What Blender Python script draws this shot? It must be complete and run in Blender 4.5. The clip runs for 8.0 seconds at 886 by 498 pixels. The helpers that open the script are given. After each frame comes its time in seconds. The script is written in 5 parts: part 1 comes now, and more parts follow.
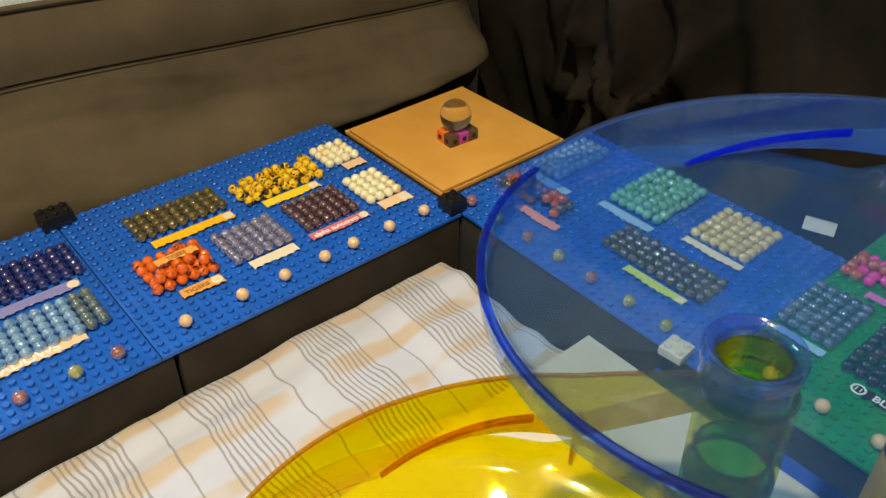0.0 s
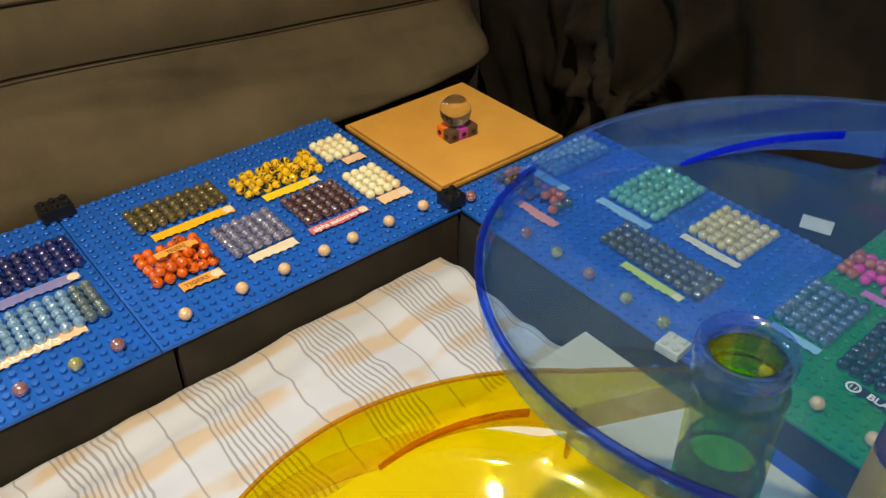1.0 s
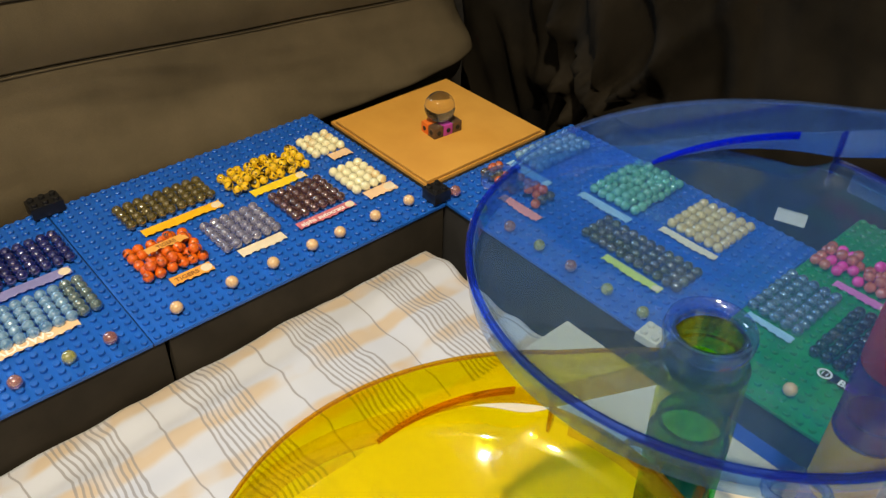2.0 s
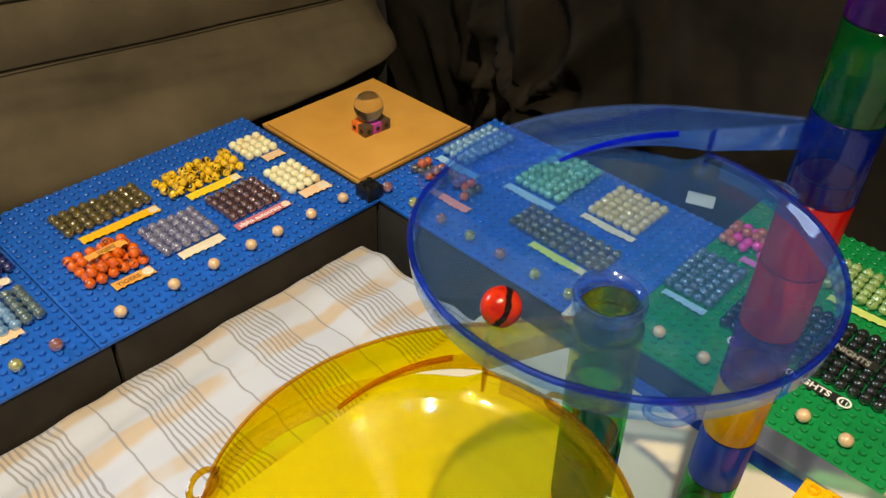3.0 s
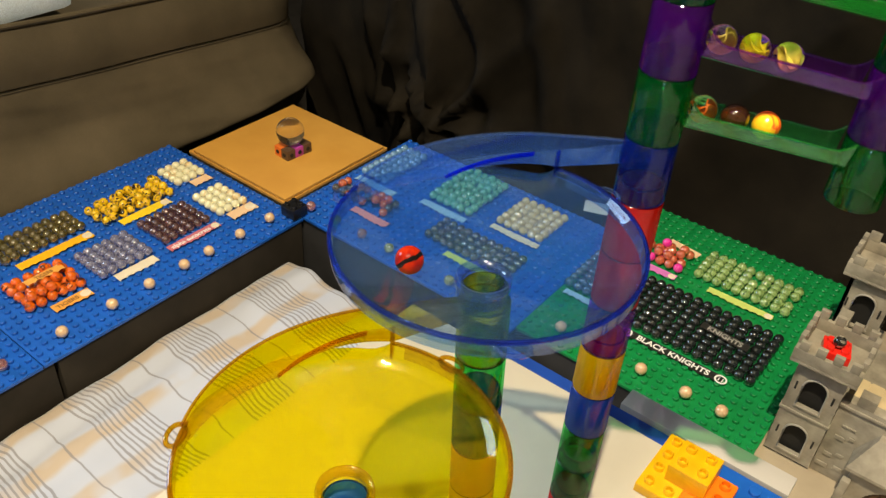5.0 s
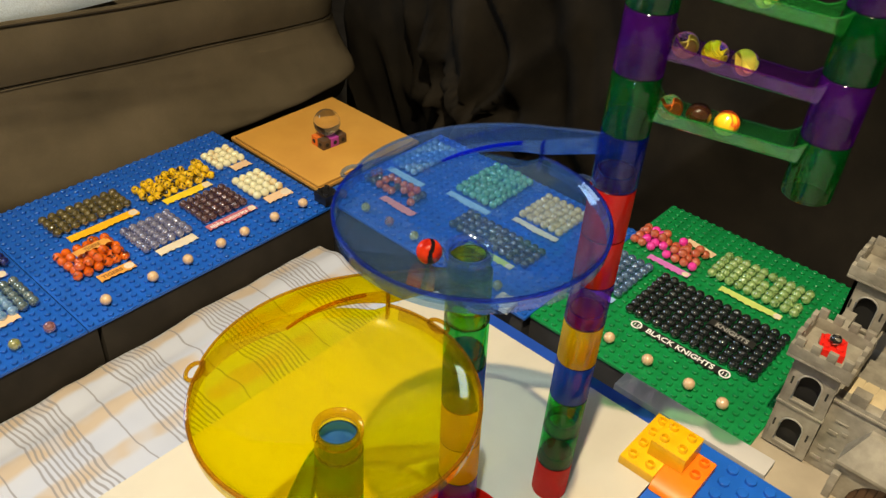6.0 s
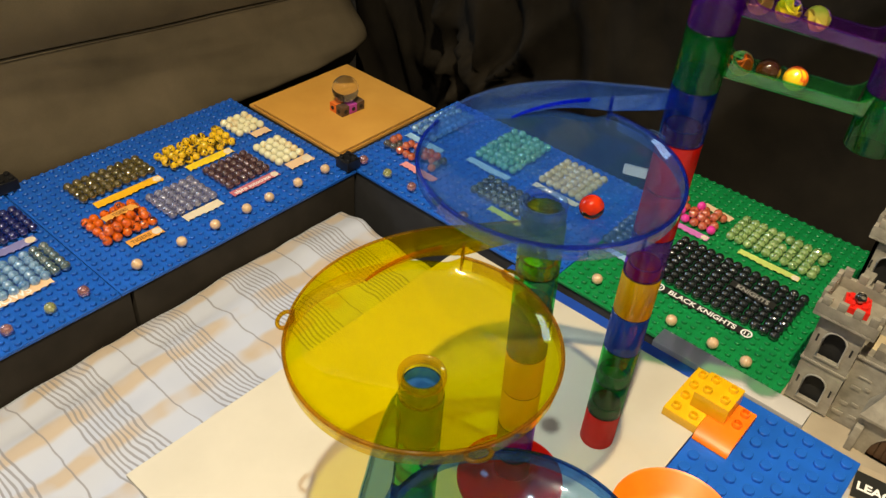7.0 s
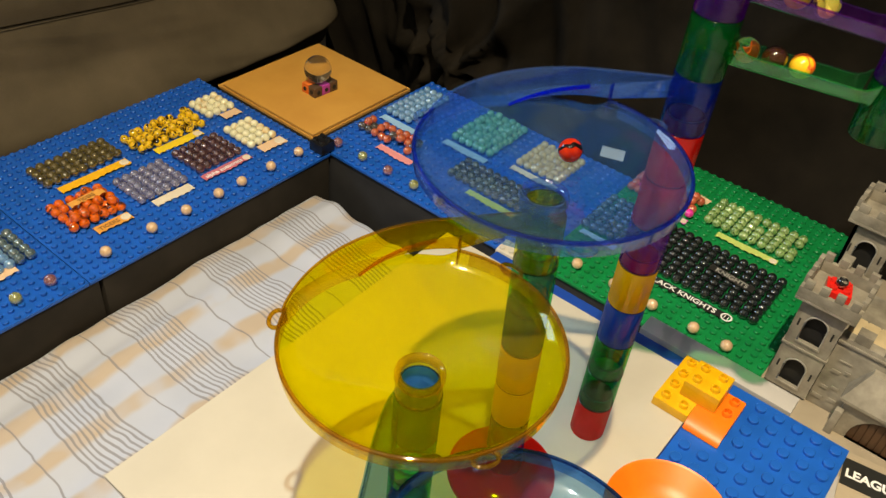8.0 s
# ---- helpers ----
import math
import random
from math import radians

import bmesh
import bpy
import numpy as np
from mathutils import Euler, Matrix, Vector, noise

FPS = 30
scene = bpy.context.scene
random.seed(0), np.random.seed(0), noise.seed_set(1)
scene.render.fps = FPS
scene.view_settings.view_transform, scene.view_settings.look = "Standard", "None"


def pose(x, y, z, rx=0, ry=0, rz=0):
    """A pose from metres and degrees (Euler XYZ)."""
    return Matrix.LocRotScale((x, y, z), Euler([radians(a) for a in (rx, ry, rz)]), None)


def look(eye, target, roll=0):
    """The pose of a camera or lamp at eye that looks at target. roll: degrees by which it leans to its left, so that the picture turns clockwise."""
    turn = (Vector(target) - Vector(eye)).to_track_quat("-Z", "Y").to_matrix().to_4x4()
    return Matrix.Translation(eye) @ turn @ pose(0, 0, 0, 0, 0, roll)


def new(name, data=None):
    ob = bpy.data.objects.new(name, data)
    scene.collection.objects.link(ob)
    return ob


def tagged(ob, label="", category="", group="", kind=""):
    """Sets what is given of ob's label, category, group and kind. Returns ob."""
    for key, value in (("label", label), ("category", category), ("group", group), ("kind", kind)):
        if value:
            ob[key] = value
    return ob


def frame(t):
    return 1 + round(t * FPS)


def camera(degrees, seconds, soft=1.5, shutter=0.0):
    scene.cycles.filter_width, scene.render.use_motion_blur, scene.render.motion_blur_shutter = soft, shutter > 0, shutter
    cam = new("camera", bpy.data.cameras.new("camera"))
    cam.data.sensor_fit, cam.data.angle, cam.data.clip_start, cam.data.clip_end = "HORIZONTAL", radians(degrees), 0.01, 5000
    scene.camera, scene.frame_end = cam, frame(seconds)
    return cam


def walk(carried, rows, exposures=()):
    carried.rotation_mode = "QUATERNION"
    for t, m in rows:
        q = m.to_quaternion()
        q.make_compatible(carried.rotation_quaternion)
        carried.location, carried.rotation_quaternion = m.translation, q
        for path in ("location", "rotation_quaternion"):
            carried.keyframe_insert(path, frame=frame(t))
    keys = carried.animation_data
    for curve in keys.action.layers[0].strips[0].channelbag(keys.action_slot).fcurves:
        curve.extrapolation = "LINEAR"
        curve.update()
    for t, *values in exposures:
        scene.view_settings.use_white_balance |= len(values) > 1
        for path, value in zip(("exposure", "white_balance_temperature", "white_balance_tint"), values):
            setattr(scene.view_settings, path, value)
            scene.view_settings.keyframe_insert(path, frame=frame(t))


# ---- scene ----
cam = camera(56.5, 8.0, soft=1.4)
# seconds, eye in metres, Euler angles in degrees
PATH = [
    (0, 0.7647, -0.2188, 0.7059, 52.97, -0.14, 49.95),
    (0.5, 0.7660, -0.2183, 0.7070, 52.77, -0.30, 49.78),
    (1, 0.7674, -0.2212, 0.7095, 52.62, -0.55, 50.15),
    (2.5, 0.7953, -0.2528, 0.7400, 51.92, -1.45, 47.06),
    (3, 0.8120, -0.2724, 0.7584, 51.94, -1.95, 43.76),
    (3.5, 0.8283, -0.2917, 0.7705, 52.24, -2.38, 40.85),
    (4, 0.8427, -0.3045, 0.7823, 52.76, -2.80, 38.78),
    (4.5, 0.8504, -0.3192, 0.7988, 53.31, -3.19, 37.53),
    (6, 0.9444, -0.3645, 0.8450, 53.14, -3.35, 42.02),
    (6.5, 0.9434, -0.3758, 0.8462, 52.16, -3.37, 43.22),
    (7, 0.9158, -0.4202, 0.8421, 51.27, -3.64, 41.27),
    (7.5, 0.8945, -0.4312, 0.8381, 50.51, -4.35, 39.24),
    (8, 0.8856, -0.4160, 0.8349, 49.94, -4.93, 39.22),
]
walk(cam, [(t, pose(x, y, z, rx, ry, rz)) for t, x, y, z, rx, ry, rz in PATH], ((0.0, 0.06), (4.5, 0.06), (6.5, 0.0), (8.0, -0.12)))

# ---- light: a dim warm room with a downlight and a weaker ceiling lamp behind and above the camera ----
world = bpy.data.worlds.new("room_air")
scene.world = world
world.use_nodes = True
bg = world.node_tree.nodes["Background"]
bg.inputs["Color"].default_value = (1.0, 0.86, 0.66, 1)
bg.inputs["Strength"].default_value = 0.01


def ceiling_lamp(at, radius, power, colour):
    data = bpy.data.lights.new("ceiling_lamp", "POINT")
    data.shadow_soft_size, data.energy, data.color = radius, power, colour
    ob = new("ceiling_lamp", data)
    ob.location = at
    return ob


# a downlight set into the ceiling fitting lights the table
down = bpy.data.lights.new("downlight", "AREA")
down.shape, down.size, down.energy, down.color = "DISK", 0.045, 85, (1.0, 0.84, 0.575)
new("downlight", down).location = (0.92, -0.50, 2.42)
ceiling_lamp((0.66, -1.20, 2.42), 0.07, 38, (1.0, 0.88, 0.66))
# daylight of the window over the sofa
day = bpy.data.lights.new("window_daylight", "AREA")
day.shape, day.size, day.size_y, day.energy, day.color = "RECTANGLE", 1.1, 0.9, 31, (0.56, 0.76, 1.0)
new("window_daylight", day).matrix_world = look((-2.17, -0.75, 1.55), (0.2, -0.2, 0.0))

# ---- materials ----


def material(name):
    m = bpy.data.materials.new(name)
    m.use_nodes = True
    t = m.node_tree
    return m, t, t.nodes["Principled BSDF"]


def link(t, a, b):
    t.links.new(a, b)


def noise_ramp(t, scale, stops, detail=4, coord="Object", rough=0.55):
    tc = t.nodes.new("ShaderNodeTexCoord")
    n = t.nodes.new("ShaderNodeTexNoise")
    n.inputs["Scale"].default_value, n.inputs["Detail"].default_value = scale, detail
    n.inputs["Roughness"].default_value = rough
    link(t, tc.outputs[coord], n.inputs["Vector"])
    r = t.nodes.new("ShaderNodeValToRGB")
    e = r.color_ramp.elements
    while len(e) < len(stops):
        e.new(0.5)
    for k, (p, c) in zip(e, stops):
        k.position, k.color = p, (*c, 1)
    link(t, n.outputs["Fac"], r.inputs["Fac"])
    return r, n


def bump(t, b, source, strength, distance):
    u = t.nodes.new("ShaderNodeBump")
    u.inputs["Strength"].default_value, u.inputs["Distance"].default_value = strength, distance
    link(t, source, u.inputs["Height"])
    link(t, u.outputs["Normal"], b.inputs["Normal"])


def mix_rgb(t, a, b, fac):
    x = t.nodes.new("ShaderNodeMix")
    x.data_type = "RGBA"
    for s, v in ((x.inputs[0], fac), (x.inputs[6], a), (x.inputs[7], b)):
        if hasattr(v, "links"):
            link(t, v, s)
        else:
            s.default_value = v
    return x.outputs[2]


def plastic(name, colour, rough=0.32, vary=0.12, coat=0.0, scale=35):
    m, t, b = material(name)
    lo = tuple(c * (1 - vary) for c in colour)
    hi = tuple(min(1, c * (1 + vary)) for c in colour)
    r, n = noise_ramp(t, scale, ((0.3, lo), (0.7, hi)))
    link(t, r.outputs["Color"], b.inputs["Base Color"])
    b.inputs["Roughness"].default_value = rough
    b.inputs["Coat Weight"].default_value = coat
    fine, k = noise_ramp(t, 600, ((0, (0, 0, 0)), (1, (1, 1, 1))))
    bump(t, b, k.outputs["Fac"], 0.12, 0.0004)
    return m


def clear_plastic(name, tint, gloss=0.04, body=0.06, body_colour=None, relief=0.10, least=0.07, most=0.80, wavy=0.0):
    """Tinted see-through plastic: light passes each wall tinted, with a glossy skin and a little colour of its own."""
    m, t, b = material(name)
    out = t.nodes["Material Output"]
    t.nodes.remove(b)
    tr = t.nodes.new("ShaderNodeBsdfTransparent")
    tr.inputs["Color"].default_value = (*tint, 1)
    di = t.nodes.new("ShaderNodeBsdfDiffuse")
    di.inputs["Color"].default_value = (*(body_colour or tint), 1)
    tl = t.nodes.new("ShaderNodeBsdfTranslucent")
    tl.inputs["Color"].default_value = (*(body_colour or tint), 1)
    gl = t.nodes.new("ShaderNodeBsdfGlossy")
    tc = t.nodes.new("ShaderNodeTexCoord")
    no = t.nodes.new("ShaderNodeTexNoise")
    no.inputs["Scale"].default_value = 60
    link(t, tc.outputs["Object"], no.inputs["Vector"])
    rr = t.nodes.new("ShaderNodeMapRange")
    rr.inputs["To Min"].default_value, rr.inputs["To Max"].default_value = gloss, gloss + 0.03
    link(t, no.outputs["Fac"], rr.inputs["Value"])
    link(t, rr.outputs["Result"], gl.inputs["Roughness"])
    bp = t.nodes.new("ShaderNodeBump")
    bp.inputs["Strength"].default_value, bp.inputs["Distance"].default_value = relief, 0.0010
    n2 = t.nodes.new("ShaderNodeTexNoise")
    n2.inputs["Scale"].default_value = 45
    link(t, tc.outputs["Object"], n2.inputs["Vector"])
    link(t, n2.outputs["Fac"], bp.inputs["Height"])
    link(t, bp.outputs["Normal"], gl.inputs["Normal"])
    both = t.nodes.new("ShaderNodeMixShader")
    link(t, di.outputs[0], both.inputs[1])
    link(t, tl.outputs[0], both.inputs[2])
    inner = t.nodes.new("ShaderNodeMixShader")
    inner.inputs[0].default_value = body
    if wavy:
        # the uneven wall bends part of the light a little
        rf = t.nodes.new("ShaderNodeBsdfRefraction")
        rf.inputs["Color"].default_value = (*tint, 1)
        rf.inputs["Roughness"].default_value, rf.inputs["IOR"].default_value = 0.22, 1.15
        link(t, bp.outputs["Normal"], rf.inputs["Normal"])
        see = t.nodes.new("ShaderNodeMixShader")
        see.inputs[0].default_value = wavy
        link(t, tr.outputs[0], see.inputs[1])
        link(t, rf.outputs[0], see.inputs[2])
        link(t, see.outputs[0], inner.inputs[1])
    else:
        link(t, tr.outputs[0], inner.inputs[1])
    link(t, both.outputs[0], inner.inputs[2])
    lw = t.nodes.new("ShaderNodeLayerWeight")
    lw.inputs["Blend"].default_value = 0.5
    link(t, bp.outputs["Normal"], lw.inputs["Normal"])
    pw = t.nodes.new("ShaderNodeMath")
    pw.operation, pw.inputs[1].default_value = "POWER", 5.0
    link(t, lw.outputs["Facing"], pw.inputs[0])
    fr = t.nodes.new("ShaderNodeMapRange")
    fr.inputs["To Min"].default_value, fr.inputs["To Max"].default_value = least, most
    link(t, pw.outputs[0], fr.inputs["Value"])
    mx = t.nodes.new("ShaderNodeMixShader")
    link(t, fr.outputs[0], mx.inputs[0])
    link(t, inner.outputs[0], mx.inputs[1])
    link(t, gl.outputs[0], mx.inputs[2])
    link(t, mx.outputs[0], out.inputs["Surface"])
    return m


def marble_glass(name, colours, scale=90, clear=0.0, rough=0.06, metal=0.0, skin=None):
    """Glass marbles, each with a swirl of its own."""
    m, t, b = material(name)
    info = t.nodes.new("ShaderNodeObjectInfo")
    tc = t.nodes.new("ShaderNodeTexCoord")
    add = t.nodes.new("ShaderNodeVectorMath")
    mul = t.nodes.new("ShaderNodeMath")
    mul.operation, mul.inputs[1].default_value = "MULTIPLY", 37.0
    link(t, info.outputs["Random"], mul.inputs[0])
    link(t, tc.outputs["Object"], add.inputs[0])
    link(t, mul.outputs[0], add.inputs[1])
    n = t.nodes.new("ShaderNodeTexNoise")
    n.inputs["Scale"].default_value, n.inputs["Distortion"].default_value = scale, 1.2
    link(t, add.outputs[0], n.inputs["Vector"])
    r = t.nodes.new("ShaderNodeValToRGB")
    e = r.color_ramp.elements
    while len(e) < len(colours):
        e.new(0.5)
    for i, (k, c) in enumerate(zip(e, colours)):
        k.position, k.color = 0.32 + 0.36 * i / max(1, len(colours) - 1), (*c, 1)
    link(t, n.outputs["Fac"], r.inputs["Fac"])
    link(t, r.outputs["Color"], b.inputs["Base Color"])
    b.inputs["Roughness"].default_value = rough
    b.inputs["Transmission Weight"].default_value = clear
    b.inputs["Metallic"].default_value = metal
    b.inputs["Coat Weight"].default_value = 1.0
    b.inputs["Coat IOR"].default_value = skin or (2.6 if clear else 1.8)
    b.inputs["Coat Roughness"].default_value = 0.085
    return m


def paper(name, colour, rough=0.6, vary=0.05, gloss=0.0, shine=0.5):
    m, t, b = material(name)
    r, n = noise_ramp(t, 14, ((0.3, tuple(c * (1 - vary) for c in colour)), (0.7, tuple(min(1, c * (1 + vary)) for c in colour))))
    link(t, r.outputs["Color"], b.inputs["Base Color"])
    b.inputs["Roughness"].default_value = rough
    b.inputs["Coat Weight"].default_value = gloss
    b.inputs["Specular IOR Level"].default_value = shine
    k = t.nodes.new("ShaderNodeTexNoise")
    k.inputs["Scale"].default_value = 900
    bump(t, b, k.outputs["Fac"], 0.1, 0.0003)
    return m


def fabric(name, lo, hi, weave=900, big=6, rough=0.95):
    m, t, b = material(name)
    r, n = noise_ramp(t, big, ((0.3, lo), (0.72, hi)), detail=8)
    f, k = noise_ramp(t, weave, ((0.25, (0.72, 0.72, 0.72)), (0.75, (1.15, 1.15, 1.15))))
    x = t.nodes.new("ShaderNodeMix")
    x.data_type, x.blend_type = "RGBA", "MULTIPLY"
    x.inputs[0].default_value = 1
    link(t, r.outputs["Color"], x.inputs[6])
    link(t, f.outputs["Color"], x.inputs[7])
    link(t, x.outputs[2], b.inputs["Base Color"])
    b.inputs["Roughness"].default_value = rough
    b.inputs["Specular IOR Level"].default_value = 0.12
    bump(t, b, k.outputs["Fac"], 0.35, 0.001)
    return m


BLUE_BRICK = plastic("blue_brick_plastic", (0.012, 0.105, 0.50), 0.30)
GREEN_BRICK = plastic("green_brick_plastic", (0.005, 0.22, 0.055), 0.34)
BLACK_BRICK = plastic("black_brick_plastic", (0.008, 0.008, 0.009), 0.35)
YELLOW_BRICK = plastic("yellow_brick_plastic", (0.70, 0.38, 0.003), 0.30)
ORANGE_BRICK = plastic("orange_brick_plastic", (0.82, 0.17, 0.003), 0.40)
RED_BRICK = plastic("red_brick_plastic", (0.75, 0.02, 0.012), 0.28)
CASTLE_GREY = plastic("grey_castle_plastic", (0.30, 0.27, 0.215), 0.45, 0.34, scale=38)
CASTLE_LIGHT = plastic("worn_light_castle_plastic", (0.34, 0.32, 0.28), 0.5, 0.2)
# near-black colour that paints the shade inside openings
OPENING_SHADE = plastic("dark_opening_shade", (0.012, 0.012, 0.012), 0.7)
CASTLE_TAN = plastic("tan_castle_plastic", (0.62, 0.50, 0.30), 0.5)
CASTLE_BROWN = plastic("brown_gate_plastic", (0.09, 0.045, 0.02), 0.5, 0.25)
BOX_BLACK = paper("black_box_card", (0.028, 0.0235, 0.018), 0.8, 0.25, shine=0.15)
BOX_GREY = paper("grey_box_card", (0.028, 0.028, 0.030), 0.8, 0.25, shine=0.15)
BOARD_WHITE = paper("white_foam_board", (0.49, 0.455, 0.38), 0.55, 0.05)
CARD_WHITE = paper("white_card", (0.43, 0.41, 0.39), 0.6, 0.05)
CARD_CREAM = paper("cream_card", (0.36, 0.295, 0.205), 0.6, 0.14)
BLUE_CARD = paper("blue_card", (0.01, 0.055, 0.33), 0.5, 0.1)
SIGN_BLACK = paper("black_sign_print", (0.02, 0.02, 0.018), 0.4, 0.1)
INK_WHITE = paper("white_print", (0.85, 0.83, 0.80), 0.5, 0.02)
INK_GREY = paper("dim_grey_print", (0.30, 0.29, 0.27), 0.5, 0.2)
INK_BROWN = paper("brown_print", (0.26, 0.10, 0.02), 0.5, 0.05)
INK_DARK = paper("dark_print", (0.10, 0.05, 0.02), 0.5, 0.02)
SOFA = fabric("grey_brown_sofa_weave", (0.068, 0.055, 0.034), (0.126, 0.100, 0.063), 1100, 5)
# drape tones carry painted light and shade: brown for lit folds, near-black for shaded
CURTAIN = fabric("black_drape_cloth", (0.0010, 0.0009, 0.0007), (0.025, 0.0195, 0.0125), 700, 4, 0.85)
QUILT = fabric("pale_blue_cushion_cloth", (0.50, 0.60, 0.70), (0.66, 0.74, 0.80), 500, 12)


def cardboard():
    m, t, b = material("brown_cardboard")
    r, n = noise_ramp(t, 9, ((0.3, (0.52, 0.25, 0.035)), (0.7, (0.62, 0.32, 0.05))), detail=6)
    w = t.nodes.new("ShaderNodeTexWave")
    w.inputs["Scale"].default_value, w.inputs["Distortion"].default_value = 95, 0.6
    tc = t.nodes.new("ShaderNodeTexCoord")
    link(t, tc.outputs["Object"], w.inputs["Vector"])
    link(t, r.outputs["Color"], b.inputs["Base Color"])
    b.inputs["Roughness"].default_value = 0.75
    bump(t, b, w.outputs["Fac"], 0.06, 0.0006)
    return m


CARDBOARD = cardboard()


def striped_cloth():
    """White cotton with groups of thin grey woven stripes and broad ochre ones across."""
    m, t, b = material("striped_bed_cloth")
    tc = t.nodes.new("ShaderNodeTexCoord")
    warp = t.nodes.new("ShaderNodeTexNoise")
    warp.inputs["Scale"].default_value, warp.inputs["Detail"].default_value = 7, 3
    link(t, tc.outputs["UV"], warp.inputs["Vector"])
    off = t.nodes.new("ShaderNodeVectorMath")
    off.operation = "SCALE"
    off.inputs["Scale"].default_value = 0.042
    link(t, warp.outputs["Color"], off.inputs[0])
    add = t.nodes.new("ShaderNodeVectorMath")
    link(t, tc.outputs["UV"], add.inputs[0])
    link(t, off.outputs[0], add.inputs[1])
    fine = t.nodes.new("ShaderNodeTexNoise")
    fine.inputs["Scale"].default_value, fine.inputs["Detail"].default_value = 26, 2
    link(t, tc.outputs["UV"], fine.inputs["Vector"])
    off2 = t.nodes.new("ShaderNodeVectorMath")
    off2.operation = "SCALE"
    off2.inputs["Scale"].default_value = 0.006
    link(t, fine.outputs["Color"], off2.inputs[0])
    add2 = t.nodes.new("ShaderNodeVectorMath")
    link(t, add.outputs[0], add2.inputs[0])
    link(t, off2.outputs[0], add2.inputs[1])
    sep = t.nodes.new("ShaderNodeSeparateXYZ")
    link(t, add2.outputs[0], sep.inputs[0])

    def math(op, a, c=0.0):
        n = t.nodes.new("ShaderNodeMath")
        n.operation = op
        for s, v in zip(n.inputs, (a, c)):
            if hasattr(v, "links"):
                link(t, v, s)
            else:
                s.default_value = v
        return n.outputs[0]

    def band(axis, period, start, width):
        p = math("FRACT", math("DIVIDE", math("ADD", axis, 10.0 * period - start), period))
        return math("LESS_THAN", p, width / period)

    v, u = sep.outputs["Y"], sep.outputs["X"]
    thin = band(v, 0.00785, 0.0011, 0.0031)
    group = band(v, 0.1570, 0.0090, 0.0745)
    single = band(v, 0.1570, 0.1250, 0.0024)
    grey = math("MAXIMUM", math("MULTIPLY", thin, group), single)
    # soft-edged ochre bands
    p = math("ABSOLUTE", math("SUBTRACT", math("FRACT", math("DIVIDE", math("ADD", u, 0.775), 0.078)), 0.5))
    soft = t.nodes.new("ShaderNodeMapRange")
    soft.interpolation_type = "SMOOTHSTEP"
    for k, v_ in (("From Min", 0.10), ("From Max", 0.24), ("To Min", 1.0), ("To Max", 0.0)):
        soft.inputs[k].default_value = v_
    link(t, p, soft.inputs["Value"])
    ochre = soft.outputs["Result"]
    fade = t.nodes.new("ShaderNodeTexNoise")
    fade.inputs["Scale"].default_value = 12
    link(t, tc.outputs["UV"], fade.inputs["Vector"])
    c1 = mix_rgb(t, (0.50, 0.535, 0.64, 1), (0.50, 0.33, 0.12, 1), math("MULTIPLY", ochre, math("MINIMUM", math("MAXIMUM", math("MULTIPLY", math("SUBTRACT", fade.outputs["Fac"], 0.34), 3.0), 0.0), 0.62)))
    c2 = mix_rgb(t, c1, (0.22, 0.21, 0.23, 1), math("MULTIPLY", grey, 0.74))
    link(t, c2, b.inputs["Base Color"])
    b.inputs["Roughness"].default_value = 0.9
    b.inputs["Sheen Weight"].default_value = 0.2
    k = t.nodes.new("ShaderNodeTexNoise")
    k.inputs["Scale"].default_value = 1500
    bump(t, b, k.outputs["Fac"], 0.2, 0.0005)
    return m


CLOTH = striped_cloth()
CLEAR_BLUE = clear_plastic("clear_blue_plastic", (0.75, 0.88, 1.0), 0.03, 0.044, (0.09, 0.34, 1.0), 0.26, 0.055, 1.0, 0.08)
CLEAR_SKY = clear_plastic("clear_sky_blue_plastic", (0.56, 0.76, 0.96), 0.01, 0.03, (0.06, 0.30, 0.80), 0.03, 0.04, 0.9)
CLEAR_YELLOW = clear_plastic("clear_yellow_plastic", (0.94, 0.87, 0.012), 0.02, 0.06, (0.92, 0.76, 0.0), 0.14, 0.045, 0.85)
# where the plastic is thick, at rims and collars, it is more deeply coloured
THICK = {CLEAR_BLUE: clear_plastic("thick_blue_plastic", (0.34, 0.48, 0.95), 0.02, 0.06, (0.02, 0.06, 0.75), 0.02, 0.08, 0.9),
         CLEAR_SKY: clear_plastic("thick_sky_blue_plastic", (0.18, 0.38, 0.66), 0.02, 0.10, (0.01, 0.08, 0.35), 0.02, 0.05, 0.8),
         CLEAR_YELLOW: clear_plastic("thick_yellow_plastic", (0.86, 0.62, 0.004), 0.02, 0.10, (0.62, 0.38, 0.0), 0.02, 0.08, 0.8)}
MID = {CLEAR_BLUE: clear_plastic("chute_blue_plastic", (0.66, 0.82, 1.0), 0.03, 0.11, (0.14, 0.34, 1.0), 0.25, 0.09, 1.0),
       CLEAR_SKY: clear_plastic("chute_sky_plastic", (0.44, 0.66, 0.92), 0.02, 0.05, (0.05, 0.22, 0.70), 0.05, 0.05, 0.9),
       CLEAR_YELLOW: clear_plastic("chute_yellow_plastic", (0.94, 0.84, 0.01), 0.02, 0.08, (0.90, 0.70, 0.0), 0.25, 0.06, 0.8)}
